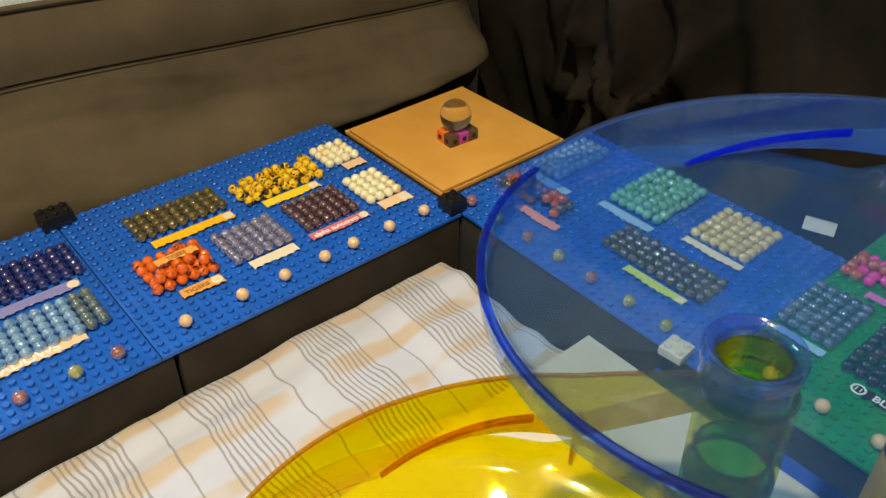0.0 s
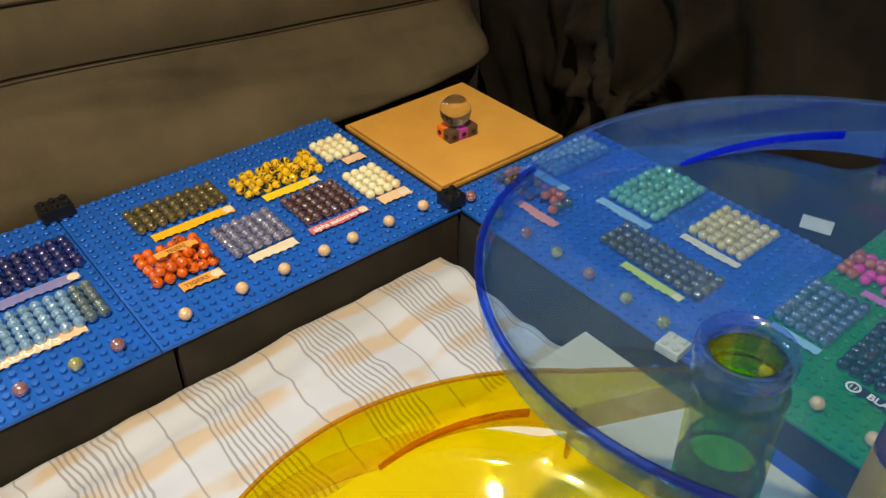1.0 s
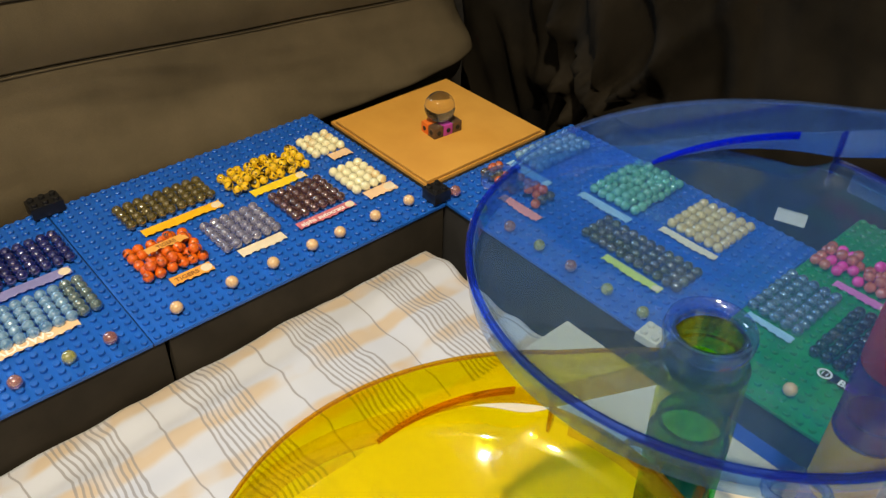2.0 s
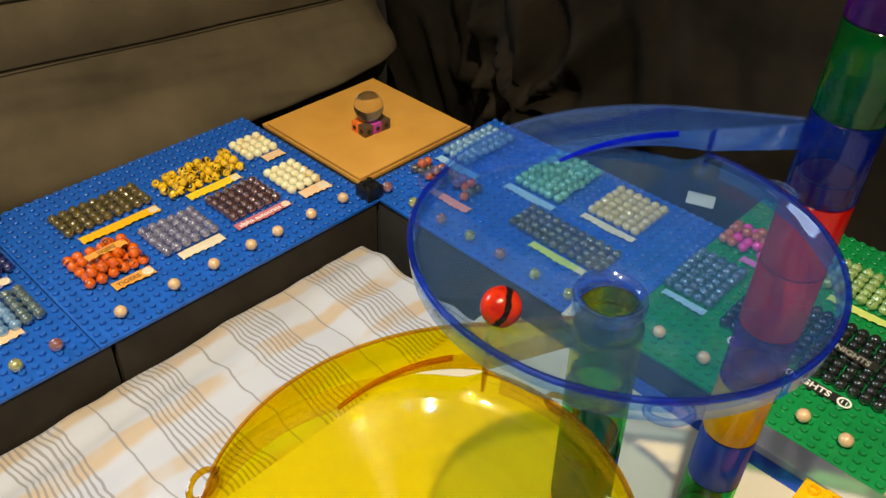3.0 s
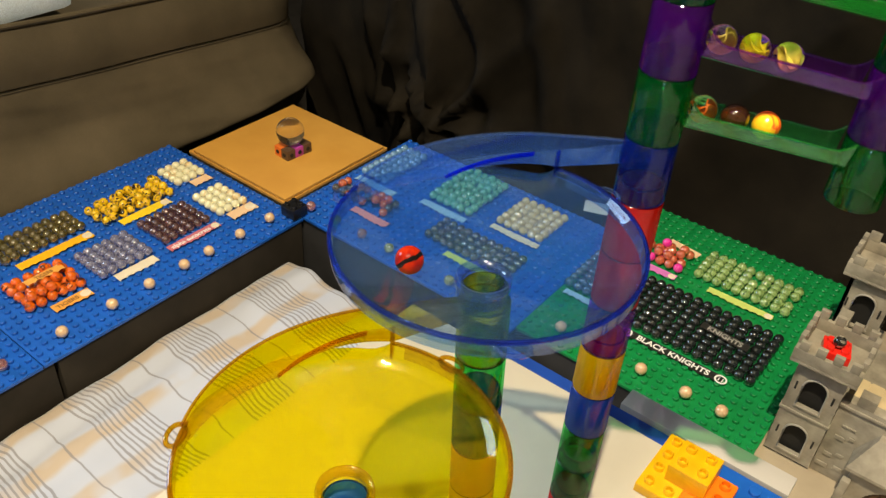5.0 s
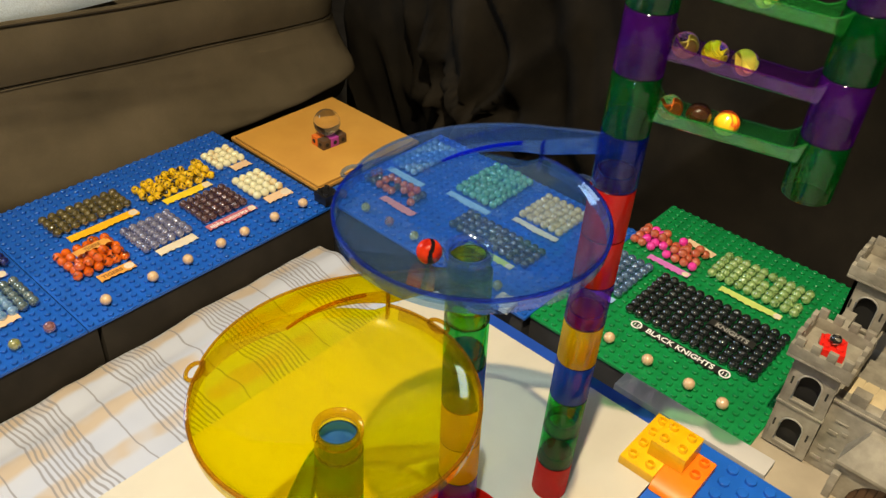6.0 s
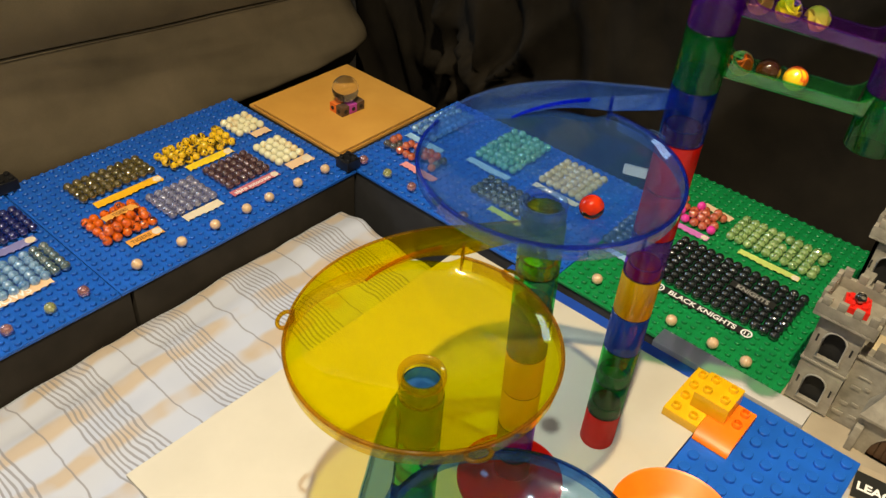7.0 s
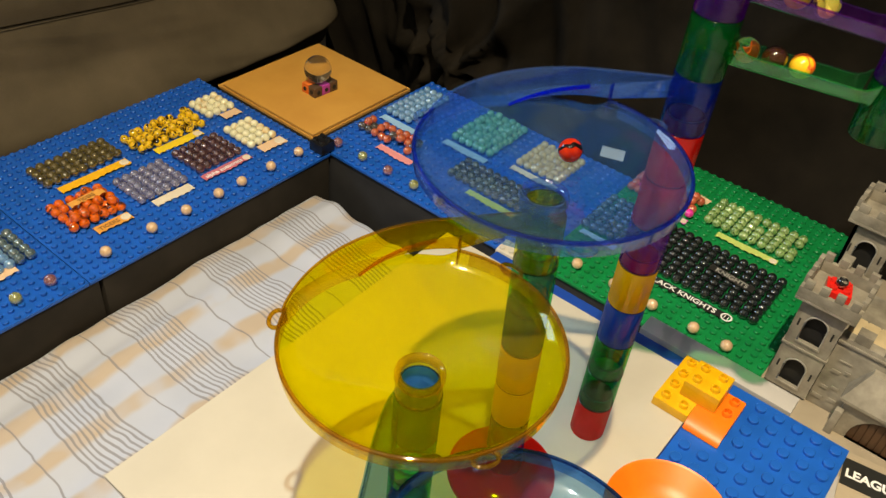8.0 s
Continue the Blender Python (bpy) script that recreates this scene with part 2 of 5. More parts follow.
COLLAR = {CLEAR_BLUE: clear_plastic("collar_blue_plastic", (0.62, 0.78, 1.0), 0.04, 0.06, (0.24, 0.42, 0.95), 0.02, 0.12, 0.95),
          CLEAR_SKY: clear_plastic("collar_sky_plastic", (0.60, 0.80, 0.96), 0.02, 0.06, (0.10, 0.36, 0.80), 0.02, 0.06, 0.9),
          CLEAR_YELLOW: clear_plastic("collar_yellow_plastic", (0.95, 0.80, 0.01), 0.02, 0.08, (0.85, 0.62, 0.0), 0.02, 0.06, 0.8)}
GUIDE = {CLEAR_BLUE: clear_plastic("guide_blue_plastic", (0.06, 0.16, 1.0), 0.02, 0.26, (0.003, 0.03, 0.85), 0.02, 0.05, 0.5),
         CLEAR_SKY: clear_plastic("guide_sky_plastic", (0.20, 0.45, 0.9), 0.02, 0.20, (0.01, 0.12, 0.60), 0.02, 0.05, 0.5),
         CLEAR_YELLOW: clear_plastic("guide_amber_plastic", (0.92, 0.56, 0.004), 0.02, 0.16, (0.75, 0.36, 0.0), 0.02, 0.08, 0.8)}
TUBE_SKIN = dict(relief=0.008, least=0.035, most=0.20)
CLEAR_GREEN = clear_plastic("clear_green_plastic", (0.30, 0.84, 0.42), 0.08, 0.11, (0.0, 0.42, 0.10), **TUBE_SKIN)
CLEAR_PURPLE = clear_plastic("clear_purple_plastic", (0.68, 0.30, 0.90), 0.10, 0.20, (0.26, 0.02, 0.48), **TUBE_SKIN)
CLEAR_RED = clear_plastic("clear_red_plastic", (0.96, 0.08, 0.05), 0.10, 0.62, (0.92, 0.018, 0.008), **TUBE_SKIN)
CLEAR_TUBE_BLUE = clear_plastic("clear_deep_blue_plastic", (0.26, 0.44, 0.95), 0.12, 0.60, (0.014, 0.13, 0.66), **TUBE_SKIN)
CLEAR_TUBE_YELLOW = clear_plastic("clear_amber_plastic", (0.98, 0.76, 0.04), 0.12, 0.92, (1.0, 0.68, 0.0), **TUBE_SKIN)
FUNNEL_BLUE_TUBE = clear_plastic("funnel_tube_blue_plastic", (0.34, 0.46, 0.96), 0.04, 0.12, (0.02, 0.10, 0.65), **TUBE_SKIN)
SKY_TUBE = clear_plastic("sky_tube_plastic", (0.40, 0.70, 0.95), 0.04, 0.50, (0.06, 0.34, 0.85), **TUBE_SKIN)
LEMON_TUBE = clear_plastic("lemon_tube_plastic", (0.90, 0.90, 0.20), 0.04, 0.09, (0.70, 0.68, 0.0), **TUBE_SKIN)
RAIL_GREEN = clear_plastic("thin_green_plastic", (0.56, 0.94, 0.60), 0.03, 0.12, (0.06, 0.58, 0.14), 0.02, 0.08, 0.9)
RAIL_PURPLE = clear_plastic("thin_purple_plastic", (0.74, 0.44, 0.90), 0.03, 0.08, (0.34, 0.05, 0.58), 0.02, 0.06, 0.7)

# ---- building blocks ----


def mesh_of(name, bm, mats, smooth=True, angle=40):
    me = bpy.data.meshes.new(name)
    bm.normal_update()
    bm.to_mesh(me)
    bm.free()
    for x in mats if isinstance(mats, (list, tuple)) else [mats]:
        me.materials.append(x)
    if smooth:
        for p in me.polygons:
            p.use_smooth = True
        me.set_sharp_from_angle(angle=radians(angle))
    return me


def part(name, bm, mat, parent=None, label="", m=None, angle=40):
    ob = new(name, mesh_of(name, bm, mat, True, angle) if isinstance(bm, bmesh.types.BMesh) else bm)
    if parent is not None:
        ob.parent = parent
    if m is not None:
        ob.matrix_basis = m
    return tagged(ob, label) if label else ob


def thing(name, label, category, m=None, group="", kind=""):
    ob = new(name)
    ob.empty_display_size = 0.02
    if m is not None:
        ob.matrix_basis = m
    return tagged(ob, label, category, group, kind)


def box(bm, x0, x1, y0, y1, z0, z1, bevel=0.0):
    r = bmesh.ops.create_cube(bm, size=1.0, matrix=Matrix.Translation(((x0 + x1) / 2, (y0 + y1) / 2, (z0 + z1) / 2)) @ Matrix.Diagonal((x1 - x0, y1 - y0, z1 - z0, 1)))
    if bevel:
        edges = list({e for v in r["verts"] for e in v.link_edges})
        bmesh.ops.bevel(bm, geom=edges, offset=bevel, segments=2, affect="EDGES", profile=0.6)


def boxed(*a, **k):
    bm = bmesh.new()
    box(bm, *a, **k)
    return bm


def lathe(bm, profile, n=48, a0=0.0, a1=2 * math.pi, close=True):
    """Turns a closed outline of (r, z) round the z axis."""
    full = abs(a1 - a0 - 2 * math.pi) < 1e-6
    steps = n if full else n + 1
    rings = []
    for i in range(steps):
        a = a0 + (a1 - a0) * i / n
        c, s = math.cos(a), math.sin(a)
        rings.append([bm.verts.new((r * c, r * s, z)) for r, z in profile])
    k = len(profile)
    for i in range(n):
        A, B = rings[i], rings[(i + 1) % steps]
        for j in range(k if close else k - 1):
            j2 = (j + 1) % k
            bm.faces.new((A[j], B[j], B[j2], A[j2]))
    if not full and close:
        bm.faces.new(rings[0][::-1])
        bm.faces.new(rings[-1])


def tube_mesh(name, r, h, wall, mat, edge):
    bm = bmesh.new()
    p = r - wall - 0.0006
    out = [(r - wall, 0.0), (r - 0.0004, 0.0), (r, 0.0005), (r, h - 0.0004), (r - 0.0004, h), (p, h), (p, h + 0.0105), (p - 0.0004, h + 0.0110), (p - wall, h + 0.0110), (p - wall, h - 0.003), (r - wall, h - 0.005)]
    lathe(bm, out, 40)
    # the cut ends are looked at along the wall and so show the deep colour of the plastic
    for f in bm.faces:
        if max(v.co.z for v in f.verts) - min(v.co.z for v in f.verts) < 0.0006 or (0.0001 < f.calc_center_median().z < 0.0004):
            f.material_index = 1
    return mesh_of(name, bm, [mat, edge])


def text_mesh(words, size, mat, extrude=0.0002, spacing=1.0, bold=0.022):
    cu = bpy.data.curves.new("words", "FONT")
    cu.body, cu.size, cu.extrude, cu.align_x, cu.align_y, cu.space_character = words, size, extrude, "CENTER", "CENTER", spacing
    cu.offset = size * bold
    ob = bpy.data.objects.new("words", cu)
    scene.collection.objects.link(ob)
    dg = bpy.context.evaluated_depsgraph_get()
    me = bpy.data.meshes.new_from_object(ob.evaluated_get(dg))
    bpy.data.objects.remove(ob)
    me.materials.clear()
    me.materials.append(mat)
    return me


PITCH = 0.016
STUD_H = 0.0045


def stud_template(r=0.0047, h=STUD_H, n=12):
    ring = []
    for i in range(n):
        a = 2 * math.pi * i / n
        ring.append((math.cos(a), math.sin(a)))
    verts = [(r * c, r * s, 0) for c, s in ring] + [(r * c, r * s, h - 0.0006) for c, s in ring] + [((r - 0.0006) * c, (r - 0.0006) * s, h) for c, s in ring]
    faces = [(i, (i + 1) % n, n + (i + 1) % n, n + i) for i in range(n)] + [(n + i, n + (i + 1) % n, 2 * n + (i + 1) % n, 2 * n + i) for i in range(n)] + [tuple(range(2 * n, 3 * n))]
    return verts, faces


def studs_mesh(name, spots, mat, r=0.0047, h=STUD_H, n=12):
    tv, tf = stud_template(r, h, n)
    v, f = [], []
    for x, y, z in spots:
        k = len(v)
        v += [(a + x, b + y, c + z) for a, b, c in tv]
        f += [tuple(k + i for i in q) for q in tf]
    me = bpy.data.meshes.new(name)
    me.from_pydata(v, [], f)
    me.materials.append(mat)
    for p in me.polygons:
        p.use_smooth = True
    me.set_sharp_from_angle(angle=radians(40))
    return me


def baseplate(x0, y0, nx, ny, mat, label, group):
    """A studded building plate; its corner of lowest x and y at (x0, y0), its top at height 0."""
    p = thing("baseplate", label, "baseplate", pose(x0, y0, 0), group)
    w, d = nx * PITCH - 0.0006, ny * PITCH - 0.0006
    part("plate", boxed(0, w, 0, d, -0.0055, 0, bevel=0.0008), mat, p)
    s = part("studs", studs_mesh("studs", [((i + 0.5) * PITCH, (j + 0.5) * PITCH, -0.0002) for i in range(nx) for j in range(ny)], mat), None, p)
    s["kind"] = "stuff"
    return p


def brick(name, label, nx, ny, h, mat, m, group="", hollow=False, pitch=PITCH):
    b = thing(name, label, "toy brick", m, group)
    part("body", boxed(-nx * pitch / 2 + 0.0003, nx * pitch / 2 - 0.0003, -ny * pitch / 2 + 0.0003, ny * pitch / 2 - 0.0003, 0, h, bevel=0.0007), mat, b)
    if hollow:
        me = bmesh.new()
        lathe(me, [(0.0030, -0.0002), (0.0047, -0.0002), (0.0047, 0.0039), (0.0042, 0.0045), (0.0034, 0.0045), (0.0030, 0.0040)], 16)
        data = mesh_of("stud", me, mat)
    else:
        me = bmesh.new()
        lathe(me, [(0.00001, -0.0002), (0.0047, -0.0002), (0.0047, 0.0039), (0.0042, 0.0045), (0.00001, 0.0045)], 16)
        data = mesh_of("stud", me, mat)
    for i in range(nx):
        for j in range(ny):
            part("stud", data, None, b, m=pose((i - nx / 2 + 0.5) * pitch, (j - ny / 2 + 0.5) * pitch, h))
    return b


# ---- the bed, the boxes and the walls ----


def grid_sheet(name, nu, nv, fn, mat, thickness=0.004):
    """A cloth sheet over u, v in 0..1; fn gives the place of each knot. UV is in metres along the sheet."""
    bm = bmesh.new()
    lay = bm.loops.layers.uv.new("UVMap")
    vs = [[bm.verts.new(fn(i / nu, j / nv)) for j in range(nv + 1)] for i in range(nu + 1)]
    for i in range(nu):
        for j in range(nv):
            bm.faces.new((vs[i][j], vs[i + 1][j], vs[i + 1][j + 1], vs[i][j + 1]))
    for f in bm.faces:
        for l in f.loops:
            l[lay].uv = (l.vert.co.x, l.vert.co.y)
    ob = new(name, mesh_of(name, bm, mat, True, 180))
    sol = ob.modifiers.new("thickness", "SOLIDIFY")
    sol.thickness, sol.offset = thickness, -1
    return ob


def cloth_place(u, v):
    x = 0.004 + 1.9 * u
    y = -1.15 + 1.57 * v
    n1 = noise.noise(Vector((x * 4.0, y * 4.0, 0.3)))
    n2 = noise.noise(Vector((x * 11.0 + 3, y * 7.0, 1.3)))
    n3 = noise.noise(Vector((x * 3.0 + y * 9.0, y * 16.0 - x * 5.0, 7.3)))
    z = -0.066 + 0.013 * n1 + 0.007 * n2 + 0.006 * n3
    ridge = 0.5 + 0.5 * noise.noise(Vector((x * 3.0, y * 3.5, 9.1)))
    z += 0.0095 * min(1.0, (x - 0.004) / 0.07) * ridge * math.sin(x * 92 + 4.0 * noise.noise(Vector((x * 5.0, y * 4.0, 5.5))) + y * 6)
    edge = min(1.0, (x - 0.004) / 0.05)
    z -= 0.006 * (1 - edge) ** 2
    return (x, y, z)


tagged(grid_sheet("bed_cloth", 300, 200, cloth_place, CLOTH), "white cotton bed cloth with grey and ochre stripes, slightly rumpled", "bed cloth")

floor = part("floor", boxed(-2.2, 3.0, -2.4, 2.2, -0.50, -0.45), BOX_BLACK)
tagged(floor, "dark carpeted floor under the bed", "floor", kind="structure")
mattress = part("mattress", boxed(0.008, 1.9, -1.15, 0.416, -0.45, -0.088, bevel=0.02), fabric("plain_mattress_cover", (0.45, 0.42, 0.38), (0.55, 0.52, 0.47)))
tagged(mattress, "plain pale mattress under the striped cloth", "mattress")


def room_wall(name, x0, x1, y0, y1, z0, z1, mat, label):
    return tagged(part(name, boxed(x0, x1, y0, y1, z0, z1), mat), label, "wall", kind="structure")


WALL = paper("warm_grey_wall_paint", (0.20, 0.18, 0.15), 0.9, 0.08)
room_wall("wall_north", -2.2, 3.0, 2.2, 2.3, -0.5, 2.6, WALL, "plain warm grey painted wall behind the black drape")
room_wall("wall_south", -2.2, 3.0, -2.5, -2.4, -0.5, 2.6, WALL, "plain warm grey painted wall")
west = thing("wall_west", "plain warm grey painted wall behind the sofa with a window", "wall", kind="structure")
for y0, y1, z0, z1 in ((-2.4, -1.32, -0.5, 2.6), (-0.18, 2.2, -0.5, 2.6), (-1.32, -0.18, -0.5, 1.08), (-1.32, -0.18, 2.02, 2.6)):
    part("wall_piece", boxed(-2.3, -2.2, y0, y1, z0, z1), WALL, west)
window = thing("window_1", "white-framed window over the sofa letting in daylight", "window", kind="structure")
for y0, y1, z0, z1 in ((-1.32, -1.28, 1.08, 2.02), (-0.22, -0.18, 1.08, 2.02), (-1.28, -0.22, 1.08, 1.12), (-1.28, -0.22, 1.98, 2.02)):
    part("window_frame", boxed(-2.29, -2.20, y0, y1, z0, z1, bevel=0.003), INK_WHITE, window)
room_wall("wall_east", 3.0, 3.1, -2.4, 2.2, -0.5, 2.6, WALL, "plain warm grey painted wall")
room_wall("ceiling", -2.3, 3.1, -2.5, 2.3, 2.6, 2.7, paper("white_ceiling_paint", (0.55, 0.52, 0.48), 0.9, 0.03), "plain pale ceiling")


def plinth(x0, x1, y0, y1, z1, mat, label):
    return tagged(part("display_box", boxed(x0, x1, y0, y1, -0.45, z1, bevel=0.002), mat), label, "box", "boxes under the plates")


plinth(-0.372, -0.003, 0.004, 0.462, -0.006, BOX_BLACK, "matt black box carrying a blue studded plate")
plinth(-0.372, -0.003, -0.484, -0.002, -0.006, BOX_BLACK, "matt black box carrying the second blue studded plate")
plinth(-0.040, 0.428, 0.470, 0.80, -0.006, BOX_GREY, "dark grey box carrying the far blue studded plate")
plinth(0.434, 0.798, 0.482, 0.924, -0.006, BOX_GREY, "dark grey box carrying the green studded plate")
plinth(-0.31, -0.046, 0.466, 0.73, 0.002, BOX_BLACK, "black box under the square of cardboard")

PL = "plates round the arena"
baseplate(-0.368, -0.016, 23, 30, BLUE_BRICK, "blue studded building plate covered with small blocks of marbles", PL)
baseplate(-0.368, -0.497, 23, 30, BLUE_BRICK, "blue studded building plate with navy and light blue marbles", PL)
baseplate(-0.046, 0.466, 30, 21, BLUE_BRICK, "blue studded building plate with pale and mint marbles, beside the cardboard", PL)
baseplate(0.4345, 0.479, 23, 28, GREEN_BRICK, "green studded building plate with black and lime marbles", PL)

card = thing("cardboard_square", "flat square of brown corrugated cardboard on a thinner sheet", "cardboard")
part("top_sheet", boxed(-0.300, -0.050, 0.4685, 0.728, 0.0095, 0.0145, bevel=0.0006), CARDBOARD, card)
part("lower_sheet", boxed(-0.312, -0.048, 0.4665, 0.736, 0.0025, 0.0085, bevel=0.0006), CARDBOARD, card)


def sofa():
    s = thing("sofa", "grey-brown woven fabric sofa with a sagging seat front and piped seams", "sofa")
    # the slack skirt of the seat, its seam, and the flat seat edge above
    def seam(y):
        return 0.176 - 0.08 * max(0.0, y)
    def skirt(u, v):
        y = -1.6 + 2.55 * u
        hem = -0.060 - 0.026 * max(0.0, min(1.0, y / 0.7))
        top = seam(y)
        ripple = 0.014 * noise.noise(Vector((y * 4, v * 2.5, 2))) + 0.006 * math.sin(y * 5 + 6 * v) + 0.004 * noise.noise(Vector((y * 11 + v * 6, v * 9, 3)))
        belly = 0.062 * math.sin(math.pi * min(1, (0.12 + v * 0.88) ** 0.62)) ** 1.3 * (0.85 + 0.35 * noise.noise(Vector((y * 2.1, 5, 1))))
        # a slack fold climbs from the hem towards the end of the seat and overhangs below
        d = v - (0.10 + 0.26 * max(0.0, min(1.0, (y + 0.25) / 1.1)))
        belly += 0.034 * math.exp(-(d / (0.26 if d > 0 else 0.085)) ** 2) * max(0.0, min(1.0, (y + 0.45) / 0.6))
        end = max(0.0, (y - 0.80) / 0.15)
        crease = 0.012 * math.sin(y * 60 + v * 9) * min(1.0, end * 1.5) * v
        return (-0.4725 + belly + (ripple + crease) * (1 - v ** 4) - 0.09 * end ** 3, y, hem + (top - hem) * v + 0.006 * math.sin(y * 9) * (1 - v))
    def upper(u, v):
        y = -1.6 + 2.55 * u
        end = max(0.0, (y - 0.80) / 0.15)
        return (-0.470 - 0.012 * v + 0.008 * math.sin(math.pi * v) - 0.09 * end ** 3, y, seam(y) + 0.104 * v + 0.003 * noise.noise(Vector((y * 4, v, 0))))
    for nm, fn in (("seat_skirt", skirt), ("seat_front", upper)):
        ob = grid_sheet(nm, 140, 40, fn, SOFA, 0.008)
        ob.parent = s
    bm = bmesh.new()
    pts = [Vector(upper(i / 80, 0)) + Vector((0.003, 0, -0.001)) for i in range(81)]
    rod(bm, pts, 0.0009, 6)
    part("lower_piping", bm, fabric("dark_piping", (0.02, 0.016, 0.012), (0.035, 0.03, 0.02)), s)
    bm = bmesh.new()
    rod(bm, [Vector(upper(i / 80, 1)) + Vector((0.002, 0, 0.002)) for i in range(81)], 0.005, 8)
    part("upper_piping", bm, SOFA, s)
    part("seat_core", boxed(-1.3, -0.575, -1.6, 0.90, -0.45, 0.195, bevel=0.02), SOFA, s)
    part("seat_pad", boxed(-1.3, -0.49, -1.6, 0.15, 0.197, 0.2555, bevel=0.012), SOFA, s)
    part("seat_base", boxed(-0.574, -0.50, -1.6, 0.86, -0.45, -0.07, bevel=0.01), BOX_BLACK, s)
    c = tagged(part("seat_cushion", boxed(-1.25, -0.487, -1.3, 0.40, 0.256, 0.312, bevel=0.02), QUILT), "pale blue cushion lying on the sofa seat", "cushion")


def rod(bm, pts, r, n=8, closed=False):
    """A round rod along points."""
    rings = []
    for i, p in enumerate(pts):
        a = pts[(i - 1) % len(pts)] if (closed or i) else p
        b = pts[(i + 1) % len(pts)] if (closed or i < len(pts) - 1) else p
        d = (b - a).normalized()
        u = d.cross(Vector((0, 0, 1)))
        u = (u if u.length > 1e-4 else d.cross(Vector((1, 0, 0)))).normalized()
        w = d.cross(u).normalized()
        rings.append([bm.verts.new(p + r * (math.cos(k * 2 * math.pi / n) * u + math.sin(k * 2 * math.pi / n) * w)) for k in range(n)])
    for i in range(len(pts) if closed else len(pts) - 1):
        A, B = rings[i], rings[(i + 1) % len(pts)]
        for k in range(n):
            bm.faces.new((A[k], A[(k + 1) % n], B[(k + 1) % n], B[k]))
    if not closed:
        bm.faces.new(rings[0][::-1])
        bm.faces.new(rings[-1])


sofa()


def drape_place(u, v):
    x = -0.62 + 2.9 * u
    z = -0.40 + 2.0 * v
    fold = 0.035 * math.sin(x * 11 + 1.5 * noise.noise(Vector((x * 2, z, 0)))) + 0.03 * noise.noise(Vector((x * 5, z * 2, 4)))
    y = 1.06 + fold * (0.35 + 0.65 * min(1.0, max(0.0, (0.25 - x) / 0.5))) + 0.10 * v
    near = math.exp(-((x + 0.18) / 0.30) ** 2) * math.exp(-((z - 0.05) / 0.40) ** 2)
    bend = x * 26 + z * 9 + 1.2 * noise.noise(Vector((x * 3, z * 3, 2)))
    y -= near * (0.10 + 0.028 * (1 - 2 * abs(math.sin(bend))) + 0.014 * math.sin(2.7 * bend + z * 6))
    px, pz = x + 0.13, z + 0.05
    away = math.hypot(px, pz)
    y -= 0.048 * math.exp(-away / 0.20) * (1 - 2 * abs(math.sin(4.0 * math.atan2(pz, px) + 2.0 * noise.noise(Vector((x * 4, z * 4, 8)))))) * min(1.0, away / 0.05)
    y -= 0.020 * (1 - 2 * abs(math.sin(x * 7 - z * 5 + 0.6))) * min(1.0, max(0.0, (x - 0.1) / 0.3))
    return (x, y, z)


tagged(grid_sheet("black_drape", 260, 110, drape_place, CURTAIN), "black cloth drape hanging in soft folds behind the plates", "drape")

# ---- marbles on the plates ----
SPHERES = {}


def marble_mesh(key, r, mat):
    if key not in SPHERES:
        bm = bmesh.new()
        bmesh.ops.create_uvsphere(bm, u_segments=20, v_segments=14, radius=r)
        SPHERES[key] = mesh_of("marble", bm, mat, True, 180)
    return SPHERES[key]


R_TEAM, R_FAN = 0.0080, 0.0088


def marble(data, x, y, z, label, group, spin=0):
    rnd = random.uniform
    return tagged(part("marble", data, None, m=pose(x, y, z, rnd(0, 360), rnd(0, 360), rnd(0, 360))), label, "marble", group)


def ball_cloud(name, spots, r):
    """Many marbles of one block in one mesh."""
    bm = bmesh.new()
    bmesh.ops.create_uvsphere(bm, u_segments=20, v_segments=14, radius=r)
    tv = [tuple(v.co) for v in bm.verts]
    tf = [tuple(v.index for v in f.verts) for f in bm.faces]
    bm.free()
    mats = []
    v, f, mi = [], [], []
    for x, y, z, mat in spots:
        if mat not in mats:
            mats.append(mat)
        rot = Euler([random.uniform(0, 6.28) for _ in range(3)]).to_matrix()
        k = len(v)
        for c in tv:
            q = rot @ Vector(c)
            v.append((q.x + x, q.y + y, q.z + z))
        f += [tuple(k + i for i in q) for q in tf]
        mi += [mats.index(mat)] * len(tf)
    me = bpy.data.meshes.new(name)
    me.from_pydata(v, [], f)
    for m in mats:
        me.materials.append(m)
    me.polygons.foreach_set("material_index", mi)
    me.polygons.foreach_set("use_smooth", [True] * len(f))
    return me


